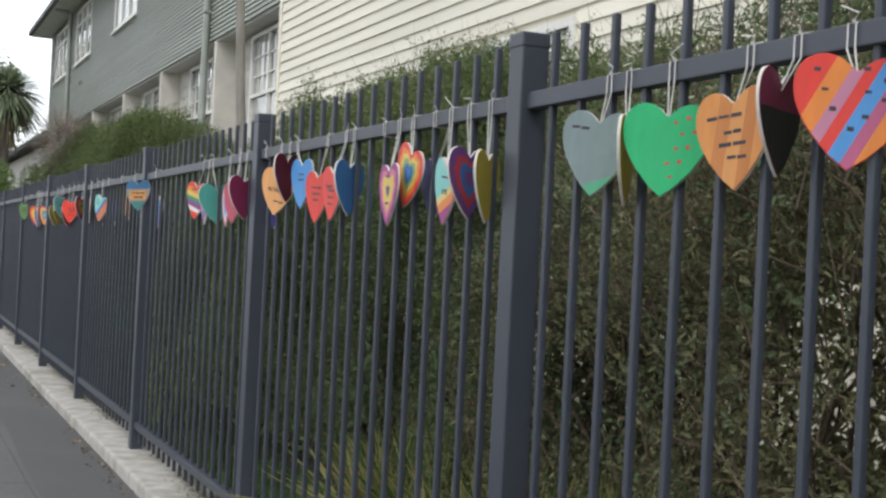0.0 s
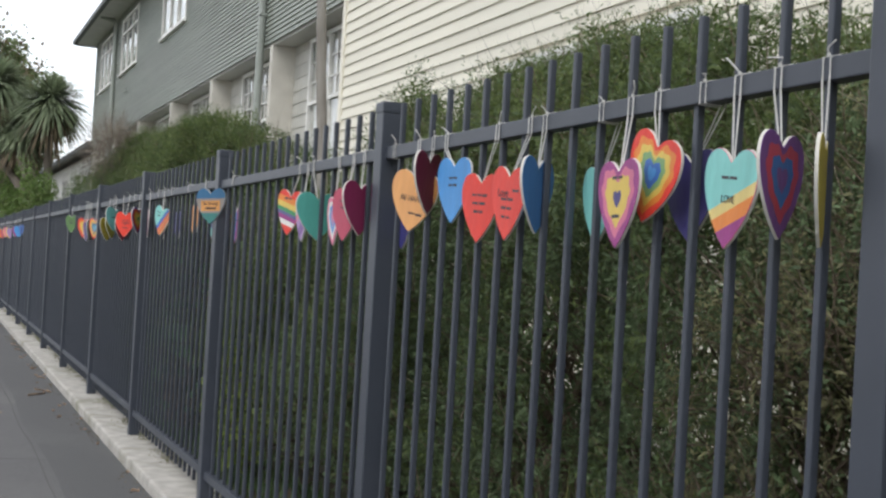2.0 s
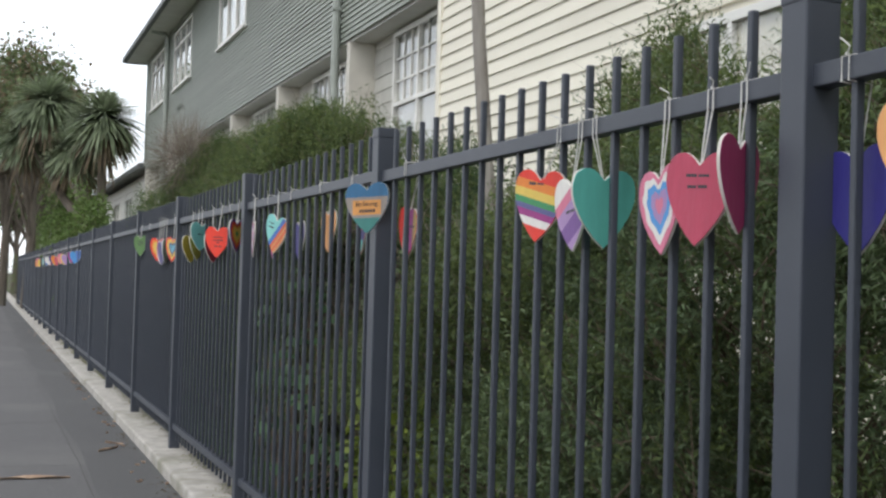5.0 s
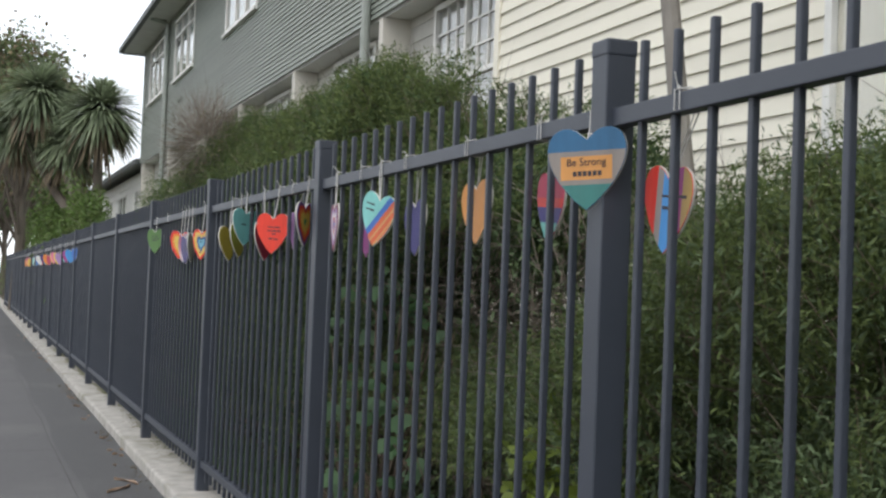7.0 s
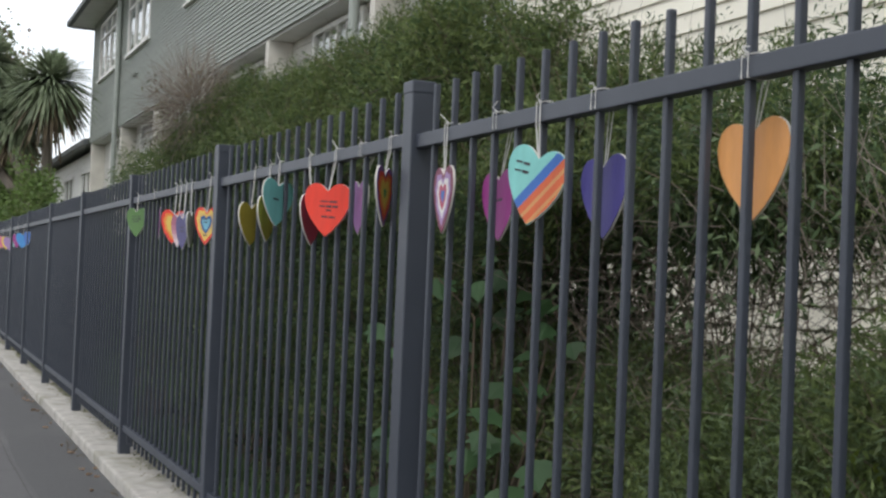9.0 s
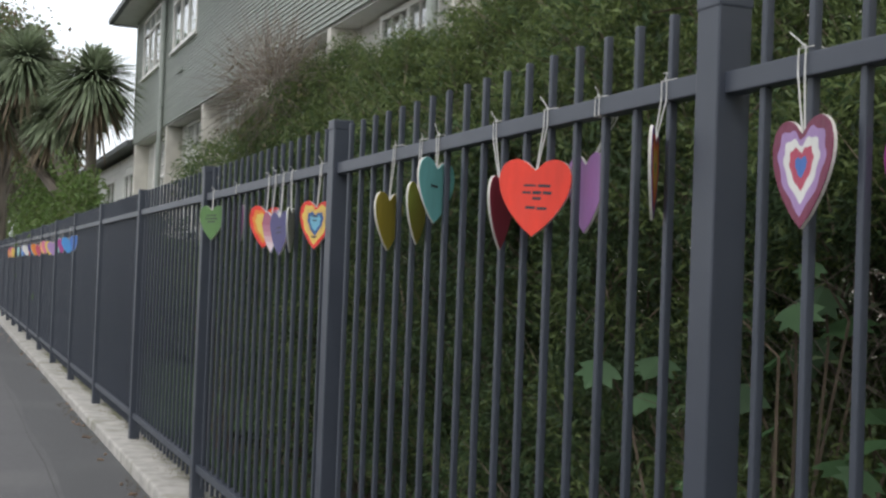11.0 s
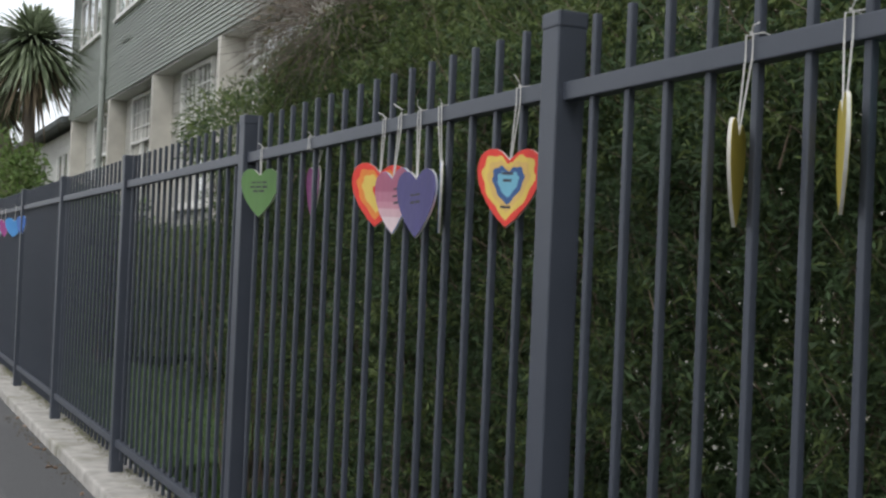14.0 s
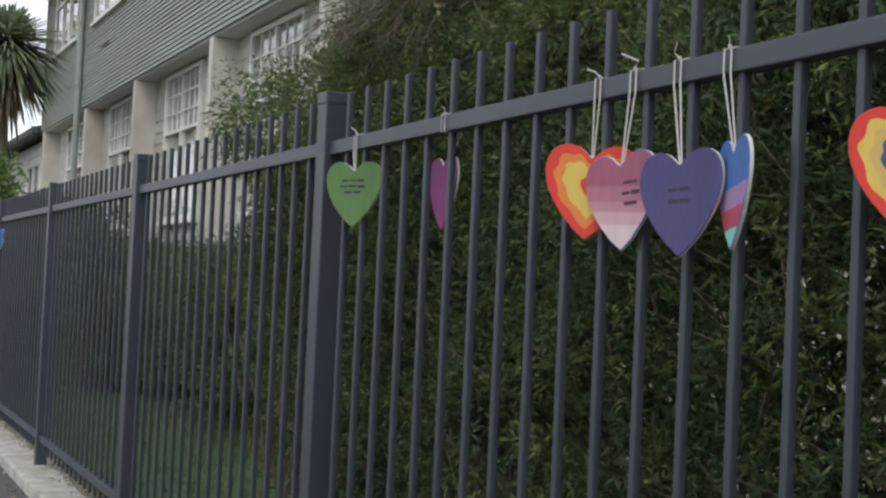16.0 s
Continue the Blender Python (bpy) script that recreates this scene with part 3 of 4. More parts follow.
    (11.220, 11.307, 0.128, -6, 0, plain((0.24, 0.025, 0.17)), 1, "dark magenta wooden heart", ()),
    (11.762, 11.740, 0.116, 30, 0, plain(LEAFG), -1, "leaf green wooden heart with marker writing", ((0, 0.005, 0.08), (0, -0.012, 0.09), (0, -0.028, 0.06))),
]
for row in HEARTS:
    ob = heart(*row)
    if "orange patch" in row[7]:
        patch = boxed((-0.062, 0.062, -0.0047, -0.0041, -0.078, -0.026))
        part("orange_patch", patch, paint(0.66, 0.30, 0.08), ob, "orange painted patch")
        lettering(ob, "Be Strong", 0.024, 0.0, -0.047, INK).location.y = -0.0008
        bm = bmesh.new()
        for j in range(6):
            box(bm, -0.032 + j * 0.012, -0.023 + j * 0.012, -0.0056, -0.0048, -0.070, -0.059)
        tagged(part("writing", bm, INK, ob), kind="stuff")
FAR = [B, CYAN, PINK, O, R, SKYB, LILAC, PEACH, TEAL, WHITEP, MAGENTA, Y, CRIMSON, INDIGO]
g = random.Random(4)
for k in range(24):
    at = 19.3 + k * 0.62 + g.uniform(-0.2, 0.2)
    heart(at, at, g.uniform(0.13, 0.17), g.uniform(-10, 60), g.uniform(-6, 6), plain(FAR[(k * 5) % 14]), -1, "small painted wooden heart on a white cord")


# ---- houses ----
FACE = 2.78
# the houses' plan is laid out on FACE and set back to their true place
STAND, STRETCH = (0.081, 0.0, -0.128), (1.06, 1.05, 1.095)


def weatherboards(parent, y0, y1, z0, z1, pitch, material, x=FACE, holes=(), lap=0.012):
    """Lapped boards on a wall that faces -x, each a plank of its own, cut round the holes (y0, y1, z0, z1)."""
    z = z0
    while z < z1 - 0.02:
        top = min(z + pitch, z1)
        spans = [(y0, y1)]
        for a, b, c, d in holes:
            if c < top - 0.01 and d > z + 0.01:
                spans = [s for p, q in spans for s in ((p, min(q, a)), (max(p, b), q)) if s[1] - s[0] > 0.02]
        for p, q in spans:
            bm = bmesh.new()
            vs = [bm.verts.new(c) for c in ((x - lap - 0.012, p, z), (x, p, z), (x, p, top + 0.02), (x - 0.010, p, top + 0.02),
                                            (x - lap - 0.012, q, z), (x, q, z), (x, q, top + 0.02), (x - 0.010, q, top + 0.02))]
            for f in ((0, 1, 2, 3), (7, 6, 5, 4), (0, 4, 5, 1), (1, 5, 6, 2), (2, 6, 7, 3), (3, 7, 4, 0)):
                bm.faces.new([vs[i] for i in f])
            part("board", bm, material, parent)
        z = top


def window(parent, y0, y1, z0, z1, lights, x=FACE, transom=0.0, bars=0, name="window", curtain=True, sill=WHITE):
    """A casement or sash window in a wall that faces -x: a frame, panes, glazing bars, a sill and a curtain behind."""
    w = new(name)
    w.location, w.parent = (x, y0, z0), parent
    W, H = y1 - y0, z1 - z0
    fr = 0.06
    part("frame", boxed((-0.035, 0.06, 0, fr, 0, H), (-0.035, 0.06, W - fr, W, 0, H), (-0.034, 0.06, fr, W - fr, 0, fr), (-0.034, 0.06, fr, W - fr, H - fr, H), bevel=0.004), WHITE, w)
    part("sill", boxed((-0.08, 0.05, -0.05, W + 0.05, -0.05, -0.004), bevel=0.006), sill, w)
    step = (W - 2 * fr) / lights
    for k in range(1, lights):
        c = fr + k * step
        part("mullion", boxed((-0.03, 0.05, c - 0.025, c + 0.025, fr, H - fr)), WHITE, w)
    zt = H * (1 - transom)
    if transom:
        part("transom", boxed((-0.029, 0.049, fr, W - fr, zt - 0.022, zt + 0.022)), WHITE, w)
    if bars:
        for k in range(lights):
            a = fr + k * step + 0.025
            b = fr + (k + 1) * step - 0.025
            for j in range(1, bars):
                c = a + (b - a) * j / bars
                part("glazing_bar", boxed((-0.012, 0.018, c - 0.009, c + 0.009, zt if transom else fr, H - fr)), WHITE, w)
            low = zt if transom else fr
            for j in (1, 2):
                zz = low + (H - fr - low) * j / 3
                part("glazing_bar", boxed((-0.013, 0.017, a, b, zz - 0.009, zz + 0.009)), WHITE, w)
    for k in range(lights):
        part("pane", boxed((0.004, 0.009, fr + k * step, fr + (k + 1) * step, fr, H - fr)), GLASS, w).visible_shadow = False
    if curtain:
        bm = bmesh.new()
        n = int(W / 0.04)
        vs = [[bm.verts.new((0.045 + 0.010 * math.sin(i * 1.9), fr + (W - 2 * fr) * i / n, z)) for z in (0, H)] for i in range(n + 1)]
        for a, b in zip(vs, vs[1:]):
            bm.faces.new((a[0], b[0], b[1], a[1]))
        part("curtain", bm, CURTAIN, w, "white net curtain")
    return w


SOFF = 4.2
house = thing("green_house", 0, 0, 0, "two-storey house in grey-green weatherboards over a cream porch", "house")
house.location, house.scale = STAND, STRETCH
upper = part("wall", boxed((FACE, 9, 12.0, 35.55, SOFF + 0.02, 7.36)), GREENBOARD, house, "grey-green weatherboard wall")
UPWIN = [(16.1, 18.6), (21.75, 24.38), (27.75, 30.35), (31.95, 34.45)]
weatherboards(upper, 12.0, 35.55, SOFF, 7.3, 0.062, GREENBOARD, lap=0.024, holes=[(a, b, 5.52, 6.88) for a, b in UPWIN])
for a, b in UPWIN:
    window(house, a, b, 5.55, 6.86, 3, x=FACE - 0.01, transom=0.28, name="upper_window")
part("soffit", boxed((FACE + 0.01, 3.2, 12.0, 35.55, SOFF - 0.03, SOFF + 0.015)), SOFFIT, house, "grey painted porch ceiling")
back = part("porch_wall", boxed((3.1, 3.3, 12.0, 35.55, 0.0, SOFF - 0.031)), OLDWALL, house, "grey weatherboard wall under the porch")
LOWWIN = [(12.55, 14.3), (16.3, 18.1), (20.4, 22.2), (24.3, 26.15), (28.25, 30.0), (32.3, 34.1)]
weatherboards(back, 12.0, 35.55, 0.6, SOFF - 0.05, 0.165, OLDWALL, x=3.1, holes=[(a, b, 2.05, 4.16) for a, b in LOWWIN])
for a, b in LOWWIN:
    window(house, a, b, 2.1, 4.14, 2, x=3.07, transom=0.40, bars=3, name="porch_window")
for y in (15.3, 19.22, 22.95, 27.02, 30.87, 35.4):
    part("column", boxed((FACE - 0.02, 3.09, y - 0.14, y, 0.0, SOFF - 0.032), bevel=0.006), COLUMN, house, "cream rendered porch fin")
# downpipes
for y, z0 in ((15.58, 0.3), (31.2, 0.3)):
    bm = bmesh.new()
    tube(bm, [(FACE - 0.09, y, z0), (FACE - 0.09, y, 6.93), (FACE - 0.16, y, 7.0), (FACE - 0.48, y, 7.06)], 0.055, 10)
    for z in (4.6, 5.7, 6.7):
        box(bm, FACE - 0.15, FACE - 0.02, y - 0.065, y + 0.065, z, z + 0.03)
    part("downpipe", bm, PIPE, house, "grey-green painted downpipe")
part("eave_lining", boxed((FACE - 0.55, 9, 11.9, 36.08, 7.05, 7.09)), SOFFIT, house, "pale eaves lining")
bm = bmesh.new()
box(bm, FACE - 0.66, FACE - 0.55, 11.9, 36.12, 7.02, 7.15, bevel=0.02)
box(bm, FACE - 0.55, 9, 36.08, 36.2, 7.02, 7.15, bevel=0.02)
part("gutter", bm, ROOF, house, "dark gutter")
bm = bmesh.new()
vs = [bm.verts.new(c) for c in ((FACE - 0.6, 11.9, 7.14), (FACE - 0.6, 36.14, 7.14), (10, 36.14, 7.14), (10, 11.9, 7.14), (6.2, 32.4, 9.0), (6.2, 15, 9.0))]
for f in ((0, 1, 4, 5), (1, 2, 4), (2, 3, 5, 4), (3, 0, 5), (3, 2, 1, 0)):
    bm.faces.new([vs[i] for i in f])
part("roof", bm, ROOF, house, "dark iron roof")
for y in (35.46, 11.98):
    part("corner_board", boxed((FACE - 0.045, FACE + 0.02, y, y + 0.1, SOFF, 7.04)), GREENBOARD, house)
bm = bmesh.new()
tube(bm, [(FACE - 0.06, 28.9, 5.05), (FACE - 0.06, 29.6, 5.05)], 0.02, 6)
part("wall_pipe", bm, PIPE, house)
part("end_wall", boxed((FACE + 0.3, 8.9, 35.4, 35.53, 0.0, SOFF)), COLUMN, house, "cream end wall")

wing = thing("cream_house_wing", 0, 0, 0, "house wing in weathered cream weatherboards with a white window", "house")
wing.location, wing.scale = STAND, STRETCH
wall = part("wall", boxed((FACE, 8.5, -9, 11.95, 0.3, 7.3)), PALEBOARD, wing, "cream weatherboard wall")
PWIN = (4.86, 7.57, 2.08, 2.95)
weatherboards(wall, -9, 11.95, 0.48, 7.2, 0.115, PALEBOARD, lap=0.018, holes=[(PWIN[0], PWIN[1], PWIN[2] - 0.06, PWIN[3])])
window(wing, *PWIN, 4, x=FACE - 0.012, name="window", sill=SILL)
part("corner_board", boxed((FACE - 0.04, FACE + 0.05, 11.88, 11.98, 0.4, 7.2), bevel=0.004), PALEBOARD, wing)
part("footing", boxed((FACE - 0.005, FACE + 0.1, -9, 11.93, 0.0, 0.45)), CONCRETE, wing)
part("roof", boxed((FACE - 0.5, 9, -9.4, 11.93, 7.3, 7.5), bevel=0.03), ROOF, wing)

low = thing("low_house", 0, 0, 0, "long low white house with a dark eave behind the trees", "house")
low.location, low.scale = STAND, STRETCH
lw = part("wall", boxed((3.3, 9, 37.2, 58, 0.0, 4.3)), WHITE, low, "white weatherboard wall")
weatherboards(lw, 37.2, 58, 0.5, 4.3, 0.16, WHITE, x=3.3, holes=[(39 + 4 * k, 41 + 4 * k, 2.2, 3.9) for k in range(4)])
for k in range(4):
    window(low, 39 + 4 * k, 41 + 4 * k, 2.25, 3.85, 2, x=3.28)
part("gutter", boxed((2.78, 2.9, 37.0, 58.2, 4.3, 4.45), bevel=0.02), ROOF, low, "dark gutter")
bm = bmesh.new()
vs = [bm.verts.new(c) for c in ((2.85, 37.0, 4.44), (2.85, 58.2, 4.44), (9.3, 58.2, 4.44), (9.3, 37.0, 4.44), (6, 37.6, 5.7), (6, 57, 5.7))]
for f in ((0, 1, 5, 4), (1, 2, 5), (2, 3, 4, 5), (3, 0, 4), (3, 2, 1, 0)):
    bm.faces.new([vs[i] for i in f])
part("roof", bm, ROOF, low, "dark iron roof")


# ---- hedges and shrubs ----
def hedge(name, label, y0, y1, x0, x1, tops, shoots, mats, leaf, seed, share=(0.6, 0.4), per=15, bottom=0.25, wide=0.15, reach=0.17, twigs=0, gaps=0.75, fill=3200, skirt=None, grain=4.5, bare=0.0, bits=6):
    """A clipped, grown-out hedge: shoots through its outer layer, dense outside and thinning inwards. tops: rows of y and height."""
    ob = thing(name, (x0 + x1) / 2, (y0 + y1) / 2, 0.1, label, "hedge", kind="stuff")
    n = shoots
    ty, tz = zip(*tops)
    y = rng.uniform(y0, y1, n)
    top = np.interp(y, ty, tz)
    which = rng.random(n)
    u = rng.random(n)
    d = rng.random(n) ** 1.6 * 0.75
    cx, hx = (x0 + x1) / 2, (x1 - x0) / 2
    ang = np.where(which < 0.62, rng.uniform(-0.05, 0.5, n), rng.uniform(0.3, 1.05, n)) * np.pi / 2
    ang = np.where(which > 0.93, np.pi - ang, ang)
    # a rounded profile: upright side below, round shoulder above
    c, s = np.cos(ang), np.sin(ang)
    px = -np.sign(c) * np.abs(c) ** 0.45
    pz = np.abs(s) ** 0.7
    zz = np.where(which < 0.62, bottom + (top - bottom) * np.sqrt(u) * 1.0, bottom + (top - bottom) * pz)
    px = np.where(which < 0.62, -np.sqrt(np.clip(1 - np.clip((zz - bottom) / (top - bottom) - 0.62, 0, 0.4) ** 2 / 0.16, 0.0, 1)), px)
    ends = np.minimum(1, np.minimum(y - y0, y1 - y) / 0.5 + 0.35)
    p = np.stack([cx + hx * px * (1 - d) * ends, y, bottom + (zz - bottom) * (1 - 0.25 * d)], 1)
    out = unit(np.stack([px * (1.2 - pz * 0.8), rng.normal(size=n) * 0.35, 0.25 + pz * 0.9], 1))
    p += out * (0.10 * lumps(p, 3.2, seed) + 0.08 * lumps(p, 9.0, seed + 1))[:, None]
    gap = lumps(p, grain, seed + 2) + bare * np.clip(1 - np.abs(p[:, 2] - 1.0) / 0.5, 0, 1) * np.clip((p[:, 1] + 0.9) / 0.6, 0, 1)
    keep = (gap < gaps) & (p[:, 0] > 0.05)
    if skirt:  # foliage lifts clear of the ground before this y
        keep &= (p[:, 1] > skirt[0] + 0.25 * gap) | (p[:, 2] > skirt[1] + 0.15 * gap)
    p, out = p[keep], out[keep]
    way = unit(out + rng.normal(size=p.shape) * 0.55 + np.array([0, 0, 0.25]))
    base, w, ln = sprigs(p, way, per, reach * rng.uniform(0.6, 1.3, len(p)), leaf)
    idx = np.repeat((rng.random(len(p)) > share[0]).astype(int), per)
    high = np.repeat(p[:, 2] > np.interp(p[:, 1], ty, tz) - 0.55, per)
    idx = np.where(high & (rng.random(len(idx)) < 0.6), 1, idx)
    fol = new("foliage", leaves("foliage", base, w, ln, ln * wide, mats, idx))
    fol.parent, fol.location = ob, -ob.location
    # the shaded inside, filled with larger leaves
    q = max(1500, int((y1 - y0) * fill * 3.2))
    iy = rng.uniform(y0 + 0.15, y1 - 0.15, q)
    it = np.interp(iy, ty, tz)
    inner = np.stack([rng.uniform(cx - hx * 0.5, cx + hx * 0.95, q), iy, bottom - 0.1 + (it - bottom - 0.15) * rng.random(q) ** 0.8], 1)
    inner = inner[lumps(inner, grain, seed + 2) + bare * np.clip(1 - np.abs(inner[:, 2] - 1.0) / 0.5, 0, 1) * np.clip((inner[:, 1] + 0.9) / 0.6, 0, 1) < gaps + (0.05 if bare else 0.4)]
    if skirt:
        inner = inner[(inner[:, 1] > skirt[0]) | (inner[:, 2] > skirt[1])]
    fill = new("inner_foliage", leaves("inner_foliage", inner, rng.normal(size=inner.shape), 0.06, 0.022, [mats[0]]))
    fill.parent, fill.location = ob, -ob.location
    k = max(200, len(p) // bits)
    sel = rng.integers(0, len(p), k)
    root = p[sel] - way[sel] * 0.12
    t = needles("twig_mass", root, way[sel] * rng.uniform(0.15, 0.45, (k, 1)), 0.003, TWIG, ob)
    t.location = -ob.location
    m = max(30, int((y1 - y0) * 14) + twigs)
    bm = bmesh.new()
    gg = random.Random(seed)
    for _ in range(m):
        yy = gg.uniform(y0 + 0.1, y1 - 0.1)
        if skirt and yy < skirt[0] and gg.random() < 0.8:
            continue
        h = float(np.interp(yy, ty, tz))
        xa = gg.uniform(cx - hx * 0.25, cx + hx * 0.4)
        pts = [(xa, yy, 0.08)]
        for j in range(1, 5):
            pts.append((xa + gg.uniform(-0.14, 0.10) * j, yy + gg.uniform(-0.12, 0.12) * j, 0.08 + (h - 0.35) * j / 4 * gg.uniform(0.85, 1.0)))
        tube(bm, pts, gg.uniform(0.008, 0.022), 5, 0.003)
    br = part("branches", bm, TWIG, ob, "bare brown branches inside")
    br.location = -ob.location
    return ob


hedge("hedge", "dense small-leaved olive green hedge, brown and twiggy below, behind the fence", -6.0, 1.5, 0.35, 2.3, [(-6, 2.7), (-1, 2.6), (-0.3, 2.35), (0.5, 2.0), (1.5, 1.86)], 26000, [LEAFOLIVE, LEAFNEAR], 0.028, 11, (0.62, 0.38), 13, wide=0.26, reach=0.10, twigs=90, gaps=0.66, fill=2800, grain=9.0, bare=0.6, bits=2)
hedge("hedge", "feathery green hedge behind the fence", 1.0, 4.95, 0.4, 2.1, [(1, 2.0), (1.8, 2.12), (2.5, 2.2), (3.2, 2.25), (4, 2.22), (4.5, 2.02), (4.95, 1.65)], 15000, [LEAFNEAR, LEAFTOP], 0.034, 21, (0.7, 0.3), 24, wide=0.20, reach=0.12, twigs=80, gaps=0.42, fill=1500, grain=7.0, bare=0.4, bits=4)
hedge("hedge", "tall feathery green hedge grown over the fence", 6.3, 14.0, 0.3, 1.6, [(6.3, 1.65), (6.6, 1.88), (7.0, 2.04), (7.7, 2.18), (9.0, 2.37), (10.7, 2.54), (12.0, 2.6), (13.0, 2.48), (13.6, 2.1), (14.0, 1.9)], 29000, [LEAF, LEAFTOP], 0.036, 31, (0.68, 0.32), 25, wide=0.20, reach=0.12, gaps=0.60, grain=5.5, skirt=(7.7, 1.5))
hedge("low_hedge", "ragged green bushes beside the lawn", 14.6, 21.5, 1.2, 2.8, [(14.6, 1.9), (16, 1.6), (19, 1.55), (21.5, 1.5)], 9000, [LEAF, LEAFTOP], 0.075, 29, (0.75, 0.25))
hedge("low_hedge", "low ragged green bushes against the house wall", 3.6, 8.2, 0.35, 1.7, [(3.6, 1.62), (5.2, 1.56), (5.5, 1.46), (5.85, 1.25), (6.3, 1.1), (8.2, 1.08)], 15000, [LEAFNEAR, LEAFTOP], 0.036, 27, (0.7, 0.3), per=18, wide=0.2, gaps=0.45, fill=1500)
hedge("hedge", "clipped bright green hedge beyond the lawn", 20.5, 34.0, 0.5, 1.7, [(20.5, 1.9), (24, 2.1), (34, 2.3)], 8000, [LEAFBRIGHT, LEAF], 0.09, 41, (0.7, 0.3), per=9, wide=0.3)


def scatter(name, label, category, mats, n, centre, radius, leaf, wide, seed, droop=0.25, index=None, hollow=0.35, flat=1.0):
    """A loose crown of leaves round a centre, with an uneven outline."""
    ob = thing(name, *centre, label, category)
    d = unit(rng.normal(size=(n, 3)))
    r = rng.uniform(hollow, 1.0, n) ** 0.6
    r = r * (1 + 0.28 * lumps(d * 2.2, 2.0, seed))
    p = d * r[:, None] * np.array(radius)
    keep = lumps(p / np.array(radius), 5.0, seed + 1) < 0.6
    p, d = p[keep], d[keep]
    w = unit(d + rng.normal(size=p.shape) * 0.8)
    w[:, 2] *= flat
    ln = leaf * rng.uniform(0.6, 1.3, len(p))
    idx = None if len(mats) == 1 else (rng.random(len(p)) < 0.35).astype(int)
    fol = new("foliage", leaves("foliage", p, w, ln, ln * wide, mats, idx, droop=droop))
    fol.parent = ob
    return ob


def stems(parent, seed, n, spread, height, r, material=TWIG, base=(0, 0, 0), name="stem"):
    gg = random.Random(seed)
    bm = bmesh.new()
    for _ in range(n):
        x, y = base[0] + gg.uniform(-0.1, 0.1), base[1] + gg.uniform(-0.1, 0.1)
        ex, ey = gg.uniform(-spread[0], spread[0]), gg.uniform(-spread[1], spread[1])
        h = height * gg.uniform(0.6, 1.0)
        pts = [(x + ex * (j / 4) ** 1.3 + gg.uniform(-0.04, 0.04), y + ey * (j / 4) ** 1.3 + gg.uniform(-0.04, 0.04), base[2] + h * j / 4) for j in range(5)]
        tube(bm, pts, r * gg.uniform(0.6, 1.2), 5, r * 0.25)
    return tagged(part(name, bm, material, parent), kind="stuff")


# the dry twiggy shrub at the hedge's end
dry = scatter("dry_shrub", "bare brown twiggy shrub at the end of the hedge", "shrub", [LEAFDRY, LEAFOLIVE], 500, (0.42, 12.35, 2.42), (0.32, 0.75, 0.32), 0.03, 0.4, 51)
stems(dry, 52, 36, (0.25, 0.7), 2.6, 0.006, DRYTWIG, (0.45, 0, -2.34))
k = 1500
d = unit(rng.normal(size=(k, 3)) + np.array([0, 0, 0.4]))
needles("twig_mass", d * rng.uniform(0.2, 1, (k, 1)) * np.array([0.3, 0.7, 0.34]), d * 0.2 + rng.normal(size=(k, 3)) * 0.06, 0.0020, DRYTWIG, dry)


def lobed(bm, m, r):
    """A lobed broad leaf, folded a little along its middle."""
    pts = [(0, 0), (0.55, 0.1), (0.95, 0.35), (0.62, 0.5), (0.85, 0.85), (0.42, 0.8), (0, 1.3), (-0.42, 0.8), (-0.85, 0.85), (-0.62, 0.5), (-0.95, 0.35), (-0.55, 0.1)]
    c = bm.verts.new(m @ Vector((0, 0.55 * r, 0)))
    vs = [bm.verts.new(m @ Vector((x * r, y * r, -0.22 * abs(x) * r))) for x, y in pts]
    for a, b in zip(vs, vs[1:] + vs[:1]):
        bm.faces.new((a, b, c))


def broad_shrub(x, y, z, n, spread, r, seed, label, material):
    ob = thing("broad_leaved_shrub", x, y, 0.1, label, "shrub")
    gg = random.Random(seed)
    bm = bmesh.new()
    st = bmesh.new()
    for _ in range(n):
        p = Vector((gg.uniform(-1, 1) * spread[0], gg.uniform(-1, 1) * spread[1], z + gg.uniform(-1, 1) * spread[2] - 0.1))
        lobed(bm, Matrix.Translation(p) @ Euler((radians(gg.uniform(-75, -20)), radians(gg.uniform(-25, 25)), radians(gg.uniform(40, 170)))).to_matrix().to_4x4(), r * gg.uniform(0.6, 1.2))
        tube(st, [p, p + Vector((gg.uniform(0.02, 0.12), gg.uniform(-0.1, 0.1), -0.12)), (gg.uniform(-0.06, 0.06), gg.uniform(-0.06, 0.06), 0.0)], 0.0025, 4, 0.006)
    part("foliage", bm, material, ob)
    tagged(part("stem", st, TWIG, ob), kind="stuff")
    return ob


broad_shrub(0.34, 7.5, 1.15, 34, (0.14, 0.5, 0.28), 0.065, 5, "broad-leaved green shrub grown through the hedge", LEAFBIG)
broad_shrub(0.30, 7.35, 0.55, 48, (0.12, 0.7, 0.32), 0.07, 6, "low broad-leaved green shrub by the fence", LEAFBIG)
lime = scatter("lime_shrub", "small yellow-green shrub by the fence", "shrub", [LEAFLIME], 900, (0.35, 5.6, 0.55), (0.22, 0.38, 0.4), 0.06, 0.55, 71)
stems(lime, 72, 14, (0.2, 0.35), 0.6, 0.005, TWIG, (0, 0, -0.45))

